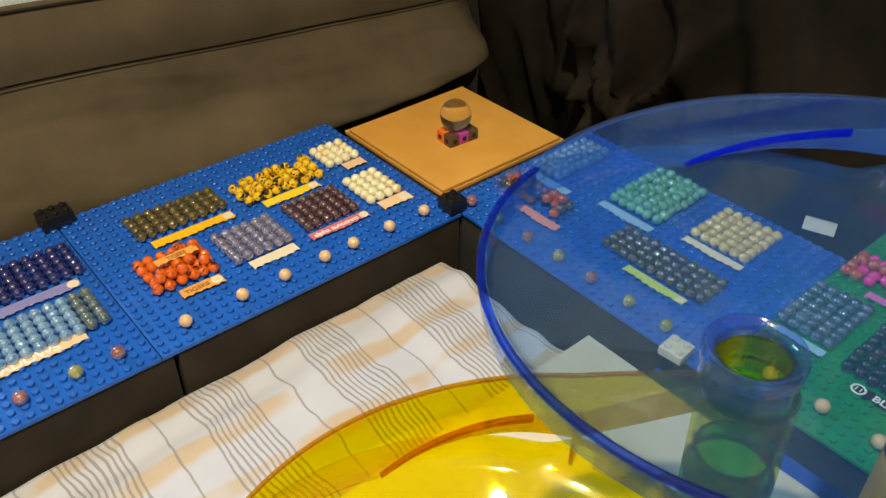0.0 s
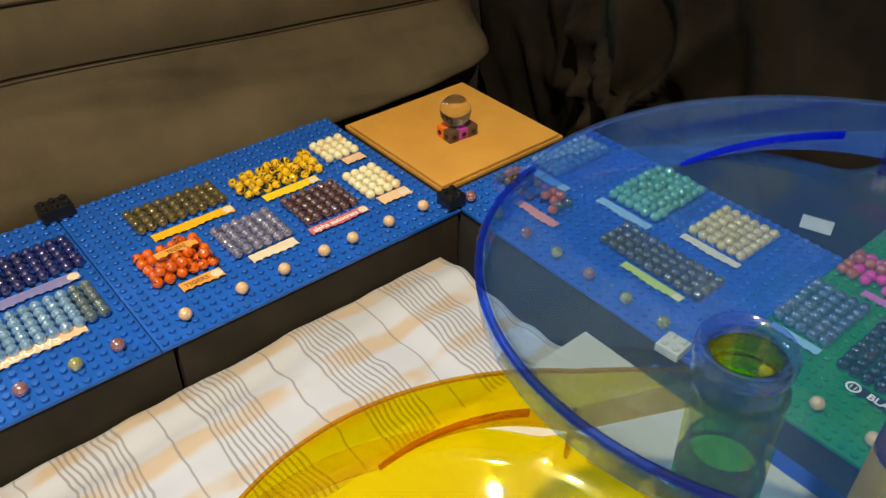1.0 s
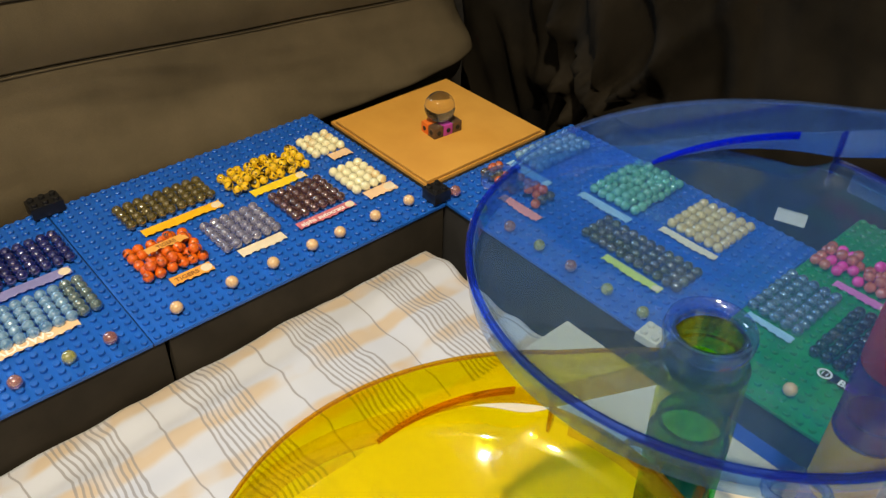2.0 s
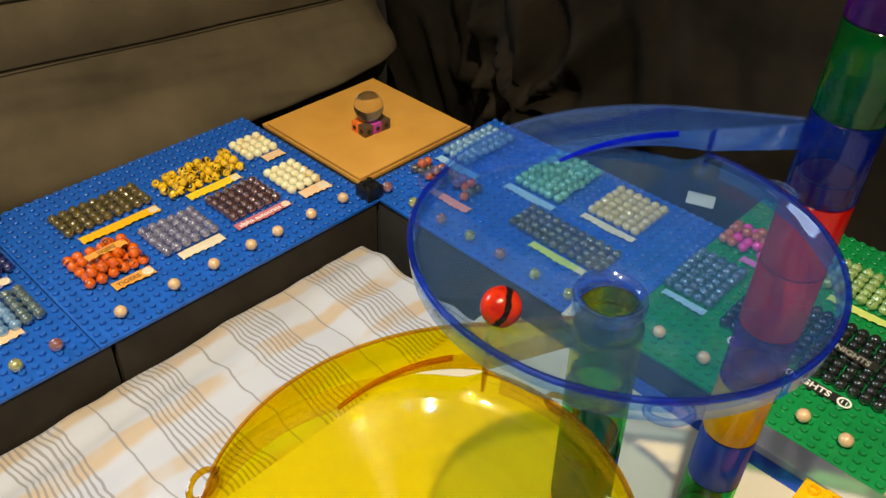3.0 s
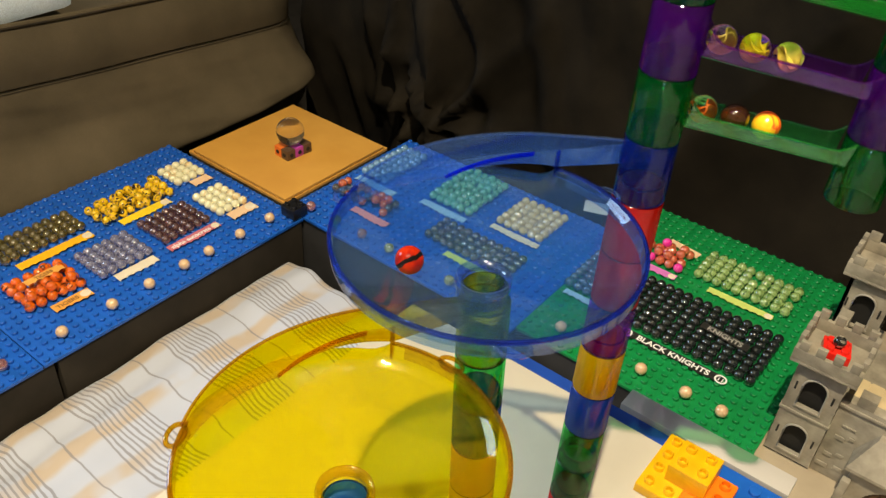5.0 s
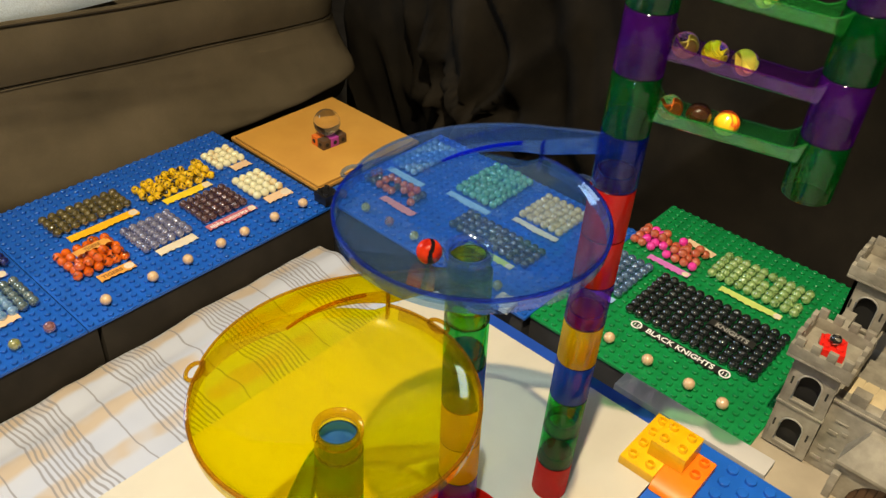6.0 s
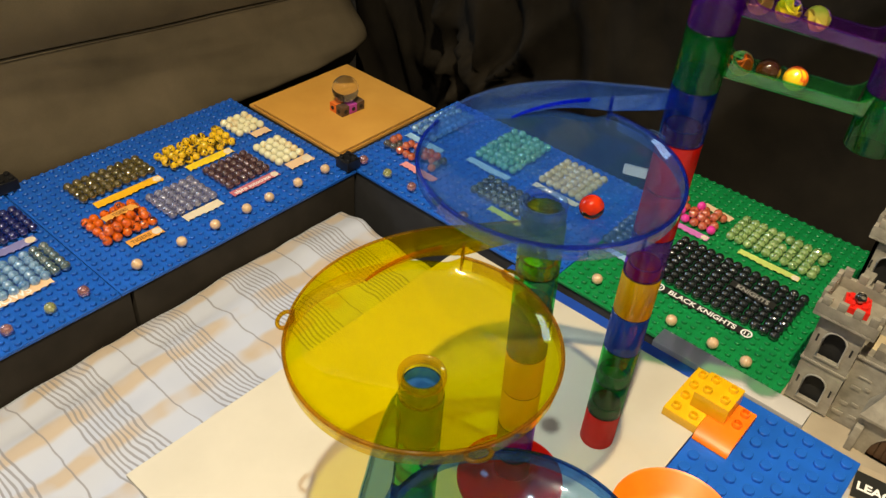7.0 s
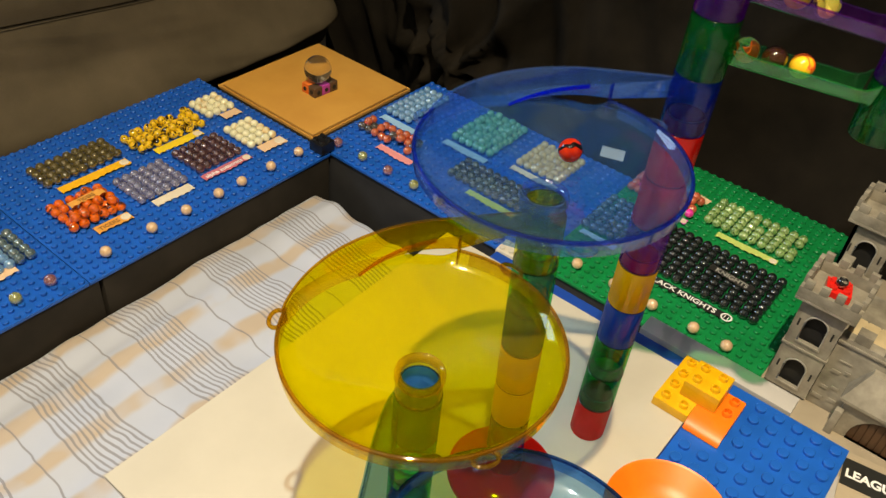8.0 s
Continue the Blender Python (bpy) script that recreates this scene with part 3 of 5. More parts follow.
def block(x0, x1, y0, y1, mats, label, group, skip=0.0, messy=0.0, step=PITCH, single=False):
    """A block of marbles set into the hollows between the studs; messy ones lie askew and in part on a second layer."""
    nx, ny = round((x1 - x0) / step), round((y1 - y0) / step)
    spots = []
    for i in range(nx + 1):
        for j in range(ny + 1):
            if random.random() < skip:
                continue
            x, y, z = x0 + i * step, y0 + j * step, 0.0086
            x += random.uniform(-0.0006, 0.0006)
            y += random.uniform(-0.0006, 0.0006)
            if messy:
                x += random.uniform(-messy, messy)
                y += random.uniform(-messy, messy)
                z += random.uniform(0, messy)
            spots.append((x, y, z, random.choice(mats)))
    if messy:
        for i in range(nx):
            for j in range(ny):
                if random.random() < 0.55:
                    spots.append((x0 + (i + 0.5) * step, y0 + (j + 0.5) * step, 0.0195, random.choice(mats)))
    if single:
        for x, y, z, mat in spots:
            marble(marble_mesh(mat.name, R_TEAM, mat), x, y, z, label, group)
    else:
        ob = new("marble_block", ball_cloud("marble_block", spots, R_TEAM))
        tagged(ob, label.replace(" marble ", " marbles ").replace(" marble,", " marbles,"), "marbles", kind="stuff")


GOLD = marble_glass("gold_green_glass", ((0.025, 0.024, 0.010), (0.20, 0.15, 0.03), (0.05, 0.045, 0.02)), 120, 0.35, 0.05)
TIGER = marble_glass("orange_striped_glass", ((0.02, 0.008, 0.004), (0.66, 0.100, 0.001), (0.76, 0.140, 0.002), (0.66, 0.100, 0.001)), 95)
BEE = marble_glass("yellow_black_glass", ((0.02, 0.014, 0.004), (0.02, 0.014, 0.004), (0.78, 0.48, 0.008), (0.84, 0.52, 0.01), (0.78, 0.48, 0.008), (0.10, 0.06, 0.006)), 80)
PERI = marble_glass("clear_lilac_glass", ((0.12, 0.13, 0.34), (0.40, 0.40, 0.56), (0.20, 0.21, 0.42)), 90, 0.45, 0.05)
ALPHA = marble_glass("brown_violet_glass", ((0.03, 0.018, 0.04), (0.16, 0.07, 0.06), (0.07, 0.04, 0.09)), 100, 0.35, 0.05)
MILK = marble_glass("milk_white_glass", ((0.74, 0.71, 0.46), (0.82, 0.79, 0.54), (0.70, 0.50, 0.24)), 40, 0.0, 0.12)
NAVY = marble_glass("navy_glass", ((0.004, 0.006, 0.06), (0.01, 0.02, 0.20), (0.005, 0.008, 0.10)), 90, 0.2, 0.05)
SKY = marble_glass("sky_blue_glass", ((0.10, 0.32, 0.70), (0.34, 0.60, 0.90), (0.18, 0.42, 0.78)), 90, 0.45, 0.05)
TEAL_GLASS = marble_glass("grey_teal_glass", ((0.10, 0.18, 0.22), (0.26, 0.36, 0.38)), 90, 0.5, 0.05)
ICE = marble_glass("ice_blue_pearl", ((0.14, 0.36, 0.66), (0.36, 0.60, 0.84)), 90, 0.35, 0.05)
EMBER = marble_glass("red_orange_glass", ((0.55, 0.06, 0.02), (0.75, 0.18, 0.05), (0.35, 0.05, 0.03)), 80, 0.2, 0.05)
SMOKE = marble_glass("smoky_glass", ((0.06, 0.06, 0.06), (0.20, 0.18, 0.16)), 80, 0.4, 0.05)
MINT = marble_glass("mint_green_glass", ((0.10, 0.42, 0.30), (0.22, 0.62, 0.44)), 80, 0.2, 0.06)
CHAMPAGNE = marble_glass("champagne_pearl", ((0.62, 0.45, 0.17), (0.92, 0.75, 0.40)), 80, 0.1, 0.08)
OLIVE = marble_glass("olive_glass", ((0.05, 0.06, 0.03), (0.20, 0.22, 0.10)), 100, 0.4, 0.05)
PINK = marble_glass("magenta_pearl", ((0.72, 0.02, 0.30), (0.85, 0.06, 0.40)), 60, 0.0, 0.08, skin=1.8)
CORAL = marble_glass("coral_red_glass", ((0.50, 0.08, 0.03), (0.66, 0.16, 0.07)), 60, 0.1, 0.06)
STEEL = marble_glass("steel_blue_glass", ((0.04, 0.10, 0.22), (0.16, 0.28, 0.46)), 90, 0.4, 0.05)
JET = marble_glass("jet_black_glass", ((0.004, 0.005, 0.005), (0.012, 0.016, 0.015), (0.006, 0.007, 0.007)), 60, 0.0, 0.05, skin=1.9)
LIME = marble_glass("lime_pearl_glass", ((0.13, 0.28, 0.06), (0.38, 0.54, 0.19), (0.11, 0.23, 0.06)), 90, 0.15, 0.07)
PEACH = marble_glass("peach_stone", ((0.66, 0.44, 0.24), (0.76, 0.52, 0.31)), 60, 0.0, 0.28)
ROSE = marble_glass("rose_clear_glass", ((0.42, 0.16, 0.18), (0.62, 0.32, 0.32)), 60, 0.5, 0.05)
LEMON = marble_glass("lemon_clear_glass", ((0.45, 0.46, 0.12), (0.62, 0.64, 0.28)), 60, 0.5, 0.05)

block(-0.288, -0.240, 0.064, 0.192, [GOLD], "dark gold glass marble in a block on a blue plate", "gold team marbles", 0.02)
block(-0.176, -0.112, 0.032, 0.112, [TIGER], "orange marble with black stripes in a loose heap", "orange striped team marbles", 0.0, 0.0022, single=True)
block(-0.270, -0.224, 0.228, 0.356, [BEE], "yellow marble with black swirls in a loose heap", "yellow team marbles", 0.04, 0.003)
block(-0.168, -0.104, 0.144, 0.224, [PERI], "clear lilac glass marble in a block", "lilac team marbles", single=True)
block(-0.172, -0.108, 0.262, 0.342, [ALPHA], "dark violet-brown glass marble in a block", "violet team marbles", single=True)
block(-0.284, -0.236, 0.384, 0.432, [MILK], "milk-white marble in a block", "white team marbles")
block(-0.172, -0.108, 0.374, 0.422, [MILK], "milk-white marble in a block beside its paper label", "second white team marbles")
block(-0.288, -0.224, -0.192, -0.032, [NAVY], "navy blue glass marble in a block", "navy team marbles")
block(-0.168, -0.112, -0.220, -0.076, [SKY], "light blue glass marble in a block", "sky blue team marbles")
block(-0.168, -0.112, -0.060, -0.044, [TEAL_GLASS], "grey-teal clear glass marble beside the light blue ones", "teal team marbles")
block(-0.020, 0.028, 0.644, 0.756, [ICE], "ice-blue pearl marble in a block", "ice blue team marbles")
block(-0.016, 0.096, 0.562, 0.602, [EMBER, EMBER, SMOKE], "red-orange glass marble in a loose block", "ember team marbles", 0.12, 0.0015)
block(0.126, 0.206, 0.664, 0.776, [MINT], "mint green marble in a heap under a clear bag", "mint team marbles", 0.03, 0.002)
block(0.262, 0.342, 0.684, 0.764, [CHAMPAGNE], "champagne pearl marble in a block", "champagne team marbles")
block(0.196, 0.356, 0.566, 0.614, [OLIVE, SMOKE], "smoky olive glass marble in a block", "olive team marbles")
block(0.446, 0.560, 0.768, 0.816, [PINK, CORAL, CORAL], "magenta and coral marble in a loose block", "pink team marbles", 0.22, 0.001, single=True)
block(0.443, 0.507, 0.616, 0.712, [STEEL], "steel-blue clear glass marble in a block on the green plate", "steel blue team marbles")
block(0.541, 0.749, 0.598, 0.710, [JET], "jet-black glossy marble in a large block on the green plate", "black team marbles", single=True)
block(0.590, 0.734, 0.780, 0.844, [LIME], "lime green pearl marble in a block on the green plate", "lime team marbles", 0.04, single=True)

FAN = "single marbles along the plate edges"
for n in (0, 5, 9, 13, 16, 20, 24):
    marble(marble_mesh("peach", R_FAN, PEACH), -0.032, 0.032 + n * PITCH, 0.0105, "peach-coloured opaque marble standing alone near the plate edge", FAN)
for y, mat, w in ((-0.056, ROSE, "rose"), (-0.107, LEMON, "lemon"), (-0.170, ROSE, "rose")):
    marble(marble_mesh(w, R_FAN, mat), -0.032, y, 0.0105, w + " clear glass marble standing alone near the plate edge", FAN)
for x, mat, w in ((-0.006, ROSE, "rose"), (0.055, LEMON, "lemon"), (0.115, ROSE, "rose"), (0.175, LEMON, "lemon"), (0.235, ROSE, "rose"), (0.300, LEMON, "lemon"), (0.36, LEMON, "lemon")):
    marble(marble_mesh(w, R_FAN, mat), x, 0.488, 0.0105, w + " clear glass marble standing alone near the plate edge", FAN)
for x in (0.490, 0.556, 0.622, 0.690, 0.742):
    marble(marble_mesh("peach", R_FAN, PEACH), x, 0.514, 0.0105, "peach-coloured opaque marble standing alone on green studs", FAN)

# ---- paper labels ----


def name_card(x0, x1, y0, y1, mat, label, words="", ink=None, round_end=0, z=0.0047, tilt=None, turn=0, size=None):
    """A die-cut paper label lying on the studs; round_end: +1 or -1 puts a badge at that end of its length."""
    lx, ly = x1 - x0, y1 - y0
    long, short = max(lx, ly), min(lx, ly)
    c = thing("name_label", label, "label", tilt or pose((x0 + x1) / 2, (y0 + y1) / 2, z, 0, 0, (90 if ly > lx else 0) + turn))
    bm = bmesh.new()
    # scalloped lower edge
    top, low = [], []
    n = max(6, int(long / 0.004))
    for i in range(n + 1):
        u = -long / 2 + long * i / n
        low.append((u, -short / 2 + 0.0026 * abs(math.sin(i * 1.05)) + 0.0012 * math.sin(i * 0.37)))
        top.append((u, short / 2))
    ring = low + top[::-1]
    lo = [bm.verts.new((a, b, 0)) for a, b in ring]
    hi = [bm.verts.new((a, b, 0.0005)) for a, b in ring]
    bm.faces.new(lo[::-1])
    bm.faces.new(hi)
    for i in range(len(ring)):
        j = (i + 1) % len(ring)
        bm.faces.new((lo[i], lo[j], hi[j], hi[i]))
    part("card", bm, mat, c)
    if round_end and mat is SIGN_BLACK:
        for sx in (-1, 1):
            bm = bmesh.new()
            lathe(bm, [(short * 0.36, 0.0006), (short * 0.50, 0.0006), (short * 0.50, 0.0011), (short * 0.36, 0.0011)], 28)
            ringp = part("badge", bm, INK_WHITE, c, m=pose(sx * (long / 2 - short * 0.1), 0, 0))
            for dx in (-0.15, 0.15):
                part("badge_bar", boxed(dx * short - 0.0007, dx * short + 0.0007, -short * 0.2, short * 0.2, 0.0006, 0.0010), INK_WHITE, ringp)
        round_end = 0
    elif round_end:
        bm = bmesh.new()
        lathe(bm, [(0.00001, 0.0006), (short * 0.40, 0.0006), (short * 0.40, 0.0011), (0.00001, 0.0011)], 24)
        part("badge", bm, ROUND_BADGE, c, m=pose(round_end * (long / 2 - short * 0.42), 0, 0))
    if words:
        me = text_mesh(words, size or short * 0.95, ink or INK_DARK, 0.00015)
        part("lettering", me, None, c, m=pose(-round_end * short * 0.35, 0, 0.00085))
    return c


ROUND_BADGE = paper("pale_badge_print", (0.75, 0.66, 0.50), 0.5, 0.1)
AMBER_CARD = paper("amber_label_paper", (0.88, 0.48, 0.01), 0.5, 0.05)
ORANGE_CARD = paper("orange_label_paper", (0.76, 0.36, 0.06), 0.5, 0.05)
YELLOW_CARD = paper("yellow_label_paper", (0.82, 0.60, 0.02), 0.5, 0.05)
IVORY_CARD = paper("ivory_label_paper", (0.74, 0.66, 0.50), 0.5, 0.05)
PEACH_CARD = paper("peach_label_paper", (0.78, 0.54, 0.33), 0.5, 0.05)
ROSE_CARD = paper("rose_label_paper", (0.55, 0.16, 0.20), 0.5, 0.08)
LILAC_CARD = paper("lilac_label_paper", (0.22, 0.22, 0.50), 0.5, 0.08)
LIME_CARD = paper("lime_label_paper", (0.55, 0.66, 0.16), 0.5, 0.05)
MAGENTA_CARD = paper("magenta_label_paper", (0.62, 0.17, 0.50), 0.5, 0.05)
CORAL_CARD = paper("coral_label_paper", (0.78, 0.30, 0.30), 0.5, 0.08)
WHITE_CARD = paper("white_label_paper", (0.58, 0.57, 0.55), 0.5, 0.03)
BLUE_LABEL = paper("pale_blue_label_paper", (0.30, 0.50, 0.72), 0.5, 0.05)

name_card(-0.224, -0.204, 0.070, 0.196, AMBER_CARD, "amber paper label with a round badge before gold marbles", round_end=1)
name_card(-0.098, -0.078, 0.052, 0.112, ORANGE_CARD, "orange paper label lettered TIGERS", "TIGERS", INK_BROWN, 1, size=0.0110)
name_card(0, 0.014, 0, 0.062, ORANGE_CARD, "small orange paper label lying on the orange marbles", "TIGERS", INK_BROWN, tilt=pose(-0.142, 0.075, 0.0275, 6, 4, 97), size=0.0092)
name_card(-0.214, -0.194, 0.244, 0.340, YELLOW_CARD, "yellow paper label with a round badge", round_end=1)
name_card(-0.094, -0.074, 0.154, 0.226, IVORY_CARD, "ivory paper label before clear lilac marbles", round_end=-1)
name_card(-0.096, -0.078, 0.252, 0.352, ROSE_CARD, "rose paper label lettered alpha autocrats", "alpha autocrats", INK_WHITE, 1, size=0.0125)
name_card(-0.228, -0.206, 0.400, 0.438, PEACH_CARD, "small peach paper label before white marbles")
name_card(-0.100, -0.076, 0.378, 0.432, PEACH_CARD, "peach paper label before white marbles", round_end=1)
name_card(-0.212, -0.192, -0.190, -0.040, LILAC_CARD, "lilac paper label with a crescent badge before navy marbles", round_end=1)
name_card(-0.104, -0.084, -0.230, -0.072, PEACH_CARD, "peach paper label lettered SHADOWS", "SHADOWS", INK_WHITE)
name_card(-0.020, 0.07, 0.612, 0.630, BLUE_LABEL, "pale blue paper label before ice-blue marbles")
name_card(0.045, 0.125, 0.530, 0.548, CORAL_CARD, "coral paper label before red-orange marbles")
name_card(0.118, 0.215, 0.632, 0.650, BLUE_LABEL, "pale blue paper label before mint marbles")
name_card(0.256, 0.352, 0.656, 0.672, IVORY_CARD, "ivory paper label before champagne marbles", round_end=1)
name_card(0.246, 0.345, 0.538, 0.554, LIME_CARD, "lime-yellow paper label before olive marbles", round_end=1)
name_card(0.488, 0.566, 0.738, 0.754, MAGENTA_CARD, "magenta paper label before pink marbles", round_end=1)
name_card(0.512, 0.570, 0.824, 0.842, PEACH_CARD, "pale coral paper label behind pink marbles", turn=-8)
name_card(0.446, 0.512, 0.590, 0.604, BLUE_LABEL, "pale blue paper label before steel-blue marbles")
name_card(0.618, 0.724, 0.748, 0.764, LIME_CARD, "lime green paper label with round ends", round_end=1)
tc_card = name_card(0.566, 0.718, 0.566, 0.584, SIGN_BLACK, "black paper label lettered BLACK KNIGHTS in white", "BLACK KNIGHTS", INK_WHITE, 1, size=0.0150)
name_card(0, 0.075, 0, 0.016, SIGN_BLACK, "small black paper label lettered KNIGHTS lying on black marbles", "KNIGHTS", INK_GREY, tilt=pose(0.688, 0.648, 0.0185, 3, 2, -2), size=0.013)

# a white folded card on the seam of the far plates
wc = thing("place_card", "small white folded paper card standing on the studs", "card", pose(0.372, 0.826, 0.0047, 0, 0, 20))
part("front_leaf", boxed(-0.022, 0.022, -0.010, -0.009, 0, 0.018), WHITE_CARD, wc, m=pose(0, 0, 0, -24))
part("back_leaf", boxed(-0.022, 0.022, 0.009, 0.010, 0, 0.018), WHITE_CARD, wc, m=pose(0, 0, 0, 24))

# ---- black corner bricks and the glass ball on its cubes ----
brick("toy_brick", "black toy brick joining the plates at the corner", 2, 2, 0.0192, BLACK_BRICK, pose(-0.016, 0.458, 0.0045, 0, 0, 0), "black joining bricks")
brick("toy_brick", "black toy brick joining two blue plates at their back edge", 3, 2, 0.0192, BLACK_BRICK, pose(-0.360, -0.014, 0.0045, 0, 0, 90), "black joining bricks")

WHITE_BRICK = plastic("white_brick_plastic", (0.62, 0.58, 0.50), 0.35)
brick("toy_brick", "white toy brick joining the far blue plate to the green one", 2, 2, 0.0115, WHITE_BRICK, pose(0.395, 0.462, 0.0045, 0, 0, 4), "")

CUBE_BROWN = plastic("brown_cube_plastic", (0.10, 0.055, 0.03), 0.4)
CUBE_ORANGE = plastic("orange_cube_plastic", (0.75, 0.16, 0.02), 0.4)
CUBE_PINK = plastic("purple_cube_plastic", (0.42, 0.05, 0.36), 0.4)
stand = thing("linking_cubes", "four brown, orange and purple linking cubes joined as a stand", "linking cubes", pose(-0.157, 0.590, 0.0146, 0, 0, -4))
S = 0.0195
for i, j, mat in ((0, 0, CUBE_ORANGE), (1, 0, CUBE_BROWN), (2, 0, CUBE_BROWN), (0, 1, CUBE_BROWN), (1, 1, CUBE_PINK), (2, 1, CUBE_BROWN)):
    x, y = (j - 0.5) * S, (i - 1) * S
    cu = part("cube", boxed(-S / 2 + 0.0003, S / 2 - 0.0003, -S / 2 + 0.0003, S / 2 - 0.0003, 0, S, bevel=0.001), mat, stand, m=pose(x, y, 0))
# flat dark discs paint the shade of the socket holes
for side, (px, py, rz) in enumerate(((0.0197, -0.0195, 90), (0.0197, 0.0, 90), (0.0197, 0.0195, 90), (0.0097, -0.0293, 0), (-0.0097, -0.0293, 0))):
    bm = bmesh.new()
    lathe(bm, [(0.00001, 0), (0.0042, 0), (0.0042, 0.0006), (0.00001, 0.0006)], 16)
    part("socket", bm, OPENING_SHADE, stand, m=pose(px, py, S / 2, 90, 0, rz))


def glass():
    m, t, b = material("crystal_glass")
    b.inputs["Transmission Weight"].default_value = 1.0
    b.inputs["Roughness"].default_value = 0.02
    b.inputs["IOR"].default_value = 1.48
    r, n = noise_ramp(t, 30, ((0.4, (0.94, 0.92, 0.88)), (0.6, (0.99, 0.97, 0.93))))
    link(t, r.outputs["Color"], b.inputs["Base Color"])
    return m


bm = bmesh.new()
bmesh.ops.create_uvsphere(bm, u_segments=48, v_segments=32, radius=0.0265)
tagged(part("crystal_ball", bm, glass(), m=pose(-0.160, 0.588, 0.0146 + S + 0.0255), angle=180), "clear crystal ball resting on linking cubes", "crystal ball")

# ---- the raised table with the marble run ----
ZB = 0.222
BX0, BX1, BY0, BY1 = 0.448, 0.791, -0.248, 0.212
stand_t = thing("low_table", "low table under the marble run, mostly hidden", "table")
part("top", boxed(0.50, 1.45, -0.20, 0.205, ZB - 0.040, ZB - 0.0115, bevel=0.003), CARD_WHITE, stand_t)
for x, y in ((0.54, -0.16), (1.40, -0.16), (0.54, 0.165), (1.40, 0.165)):
    part("leg", boxed(x - 0.02, x + 0.02, y - 0.02, y + 0.02, -0.075, ZB - 0.040, bevel=0.002), CARD_WHITE, stand_t)
tagged(part("blue_board", boxed(BX0 + 0.06, 0.86, BY0 + 0.08, 0.2315, ZB - 0.011, ZB - 0.005, bevel=0.0005), BLUE_CARD), "blue board lying under the white board, showing as a strip", "board")
tagged(part("white_board", boxed(BX0, BX1, BY0, BY1, ZB - 0.0048, ZB, bevel=0.0006), BOARD_WHITE), "large white foam board under the marble run", "board")
tagged(part("white_strip", boxed(0.698, 0.866, 0.2330, 0.258, ZB - 0.009, ZB + 0.001, bevel=0.0006), CARD_WHITE, m=None), "narrow white card strip behind the blue board", "card strip")
tagged(part("castle_ledge", boxed(0.7995, 1.30, 0.345, 0.86, -0.45, -0.004, bevel=0.002), CARD_CREAM), "cream box on which the toy castle stands", "box")

# big-stud blue plate with bricks
dup = thing("baseplate", "bright blue plate with large studs beside the white board", "baseplate", pose(0.7925, -0.02, ZB - 0.0045), "")
DW, DL, DP = 0.1335, 0.249, 0.0186
part("plate", boxed(0, DW, 0, DL, 0, 0.0045, bevel=0.0008), BLUE_BRICK, dup)
for i in range(7):
    for j in range(13):
        if i >= 5 and j < 5:
            continue
        k = part("stud", studs_mesh("stud", [(0, 0, 0)], BLUE_BRICK, 0.0055, 0.0038, 20) if (i, j) == (0, 0) else stud_data, None, dup, m=pose(DW - 0.0105 - i * DP, DL - 0.0122 - j * DP, 0.0044))
        stud_data = k.data
BRK = "toy bricks on the board"
brick("toy_brick", "flat yellow two-by-four toy brick lying on the board edge", 2, 4, 0.0105, YELLOW_BRICK, pose(0.7742, 0.185, ZB + 0.0002), BRK, True, DP)
brick("toy_brick", "yellow two-by-two toy brick stacked across the yellow and orange ones", 2, 2, 0.0195, YELLOW_BRICK, pose(0.7918, 0.1865, ZB + 0.0109), BRK, True, DP)
ob = thing("slope_brick", "orange toy brick with a rounded slope and open studs", "toy brick", pose(0.8107, 0.186, ZB + 0.0002), BRK)
bm = bmesh.new()
prof = [(0.0183, 0.0), (0.0183, 0.0105), (-0.0190, 0.0105)] + [(-0.0190 - 0.0260 * math.sin(a * math.pi / 16), 0.0105 * math.cos(a * math.pi / 16)) for a in range(1, 9)]
va = [bm.verts.new((-0.0180, y, z)) for y, z in prof]
vb = [bm.verts.new((0.0183, y, z)) for y, z in prof]
bm.faces.new(va)
bm.faces.new(vb[::-1])
for i in range(len(prof)):
    j = (i + 1) % len(prof)
    bm.faces.new((va[i], vb[i], vb[j], va[j]))
bmesh.ops.recalc_face_normals(bm, faces=bm.faces)
bmesh.ops.bevel(bm, geom=[e for e in bm.edges if e.calc_face_angle(0) > 0.8], offset=0.0007, segments=2, affect="EDGES")
part("body", bm, ORANGE_BRICK, ob)
for x in (-0.009, 0.009):
    for y in (-0.009, 0.009):
        bm = bmesh.new()
        lathe(bm, [(0.003, -0.0002), (0.0050, -0.0002), (0.0050, 0.0039), (0.0045, 0.0045), (0.0036, 0.0045), (0.003, 0.001)], 16)
        part("stud", bm, ORANGE_BRICK, ob, m=pose(x, y, 0.0105))

# orange bowl
bowl = thing("bowl", "shallow orange plastic bowl standing at the foot of the run", "bowl", pose(0.829, 0.026, ZB + 0.0046))
bm = bmesh.new()
lathe(bm, [(0.00001, 0.004), (0.024, 0.005), (0.040, 0.011), (0.0505, 0.0245), (0.0530, 0.0255), (0.0534, 0.0240), (0.043, 0.0095), (0.026, 0.0018), (0.022, 0.0), (0.00001, 0.0)], 64)
part("shell", bm, ORANGE_BRICK, bowl)

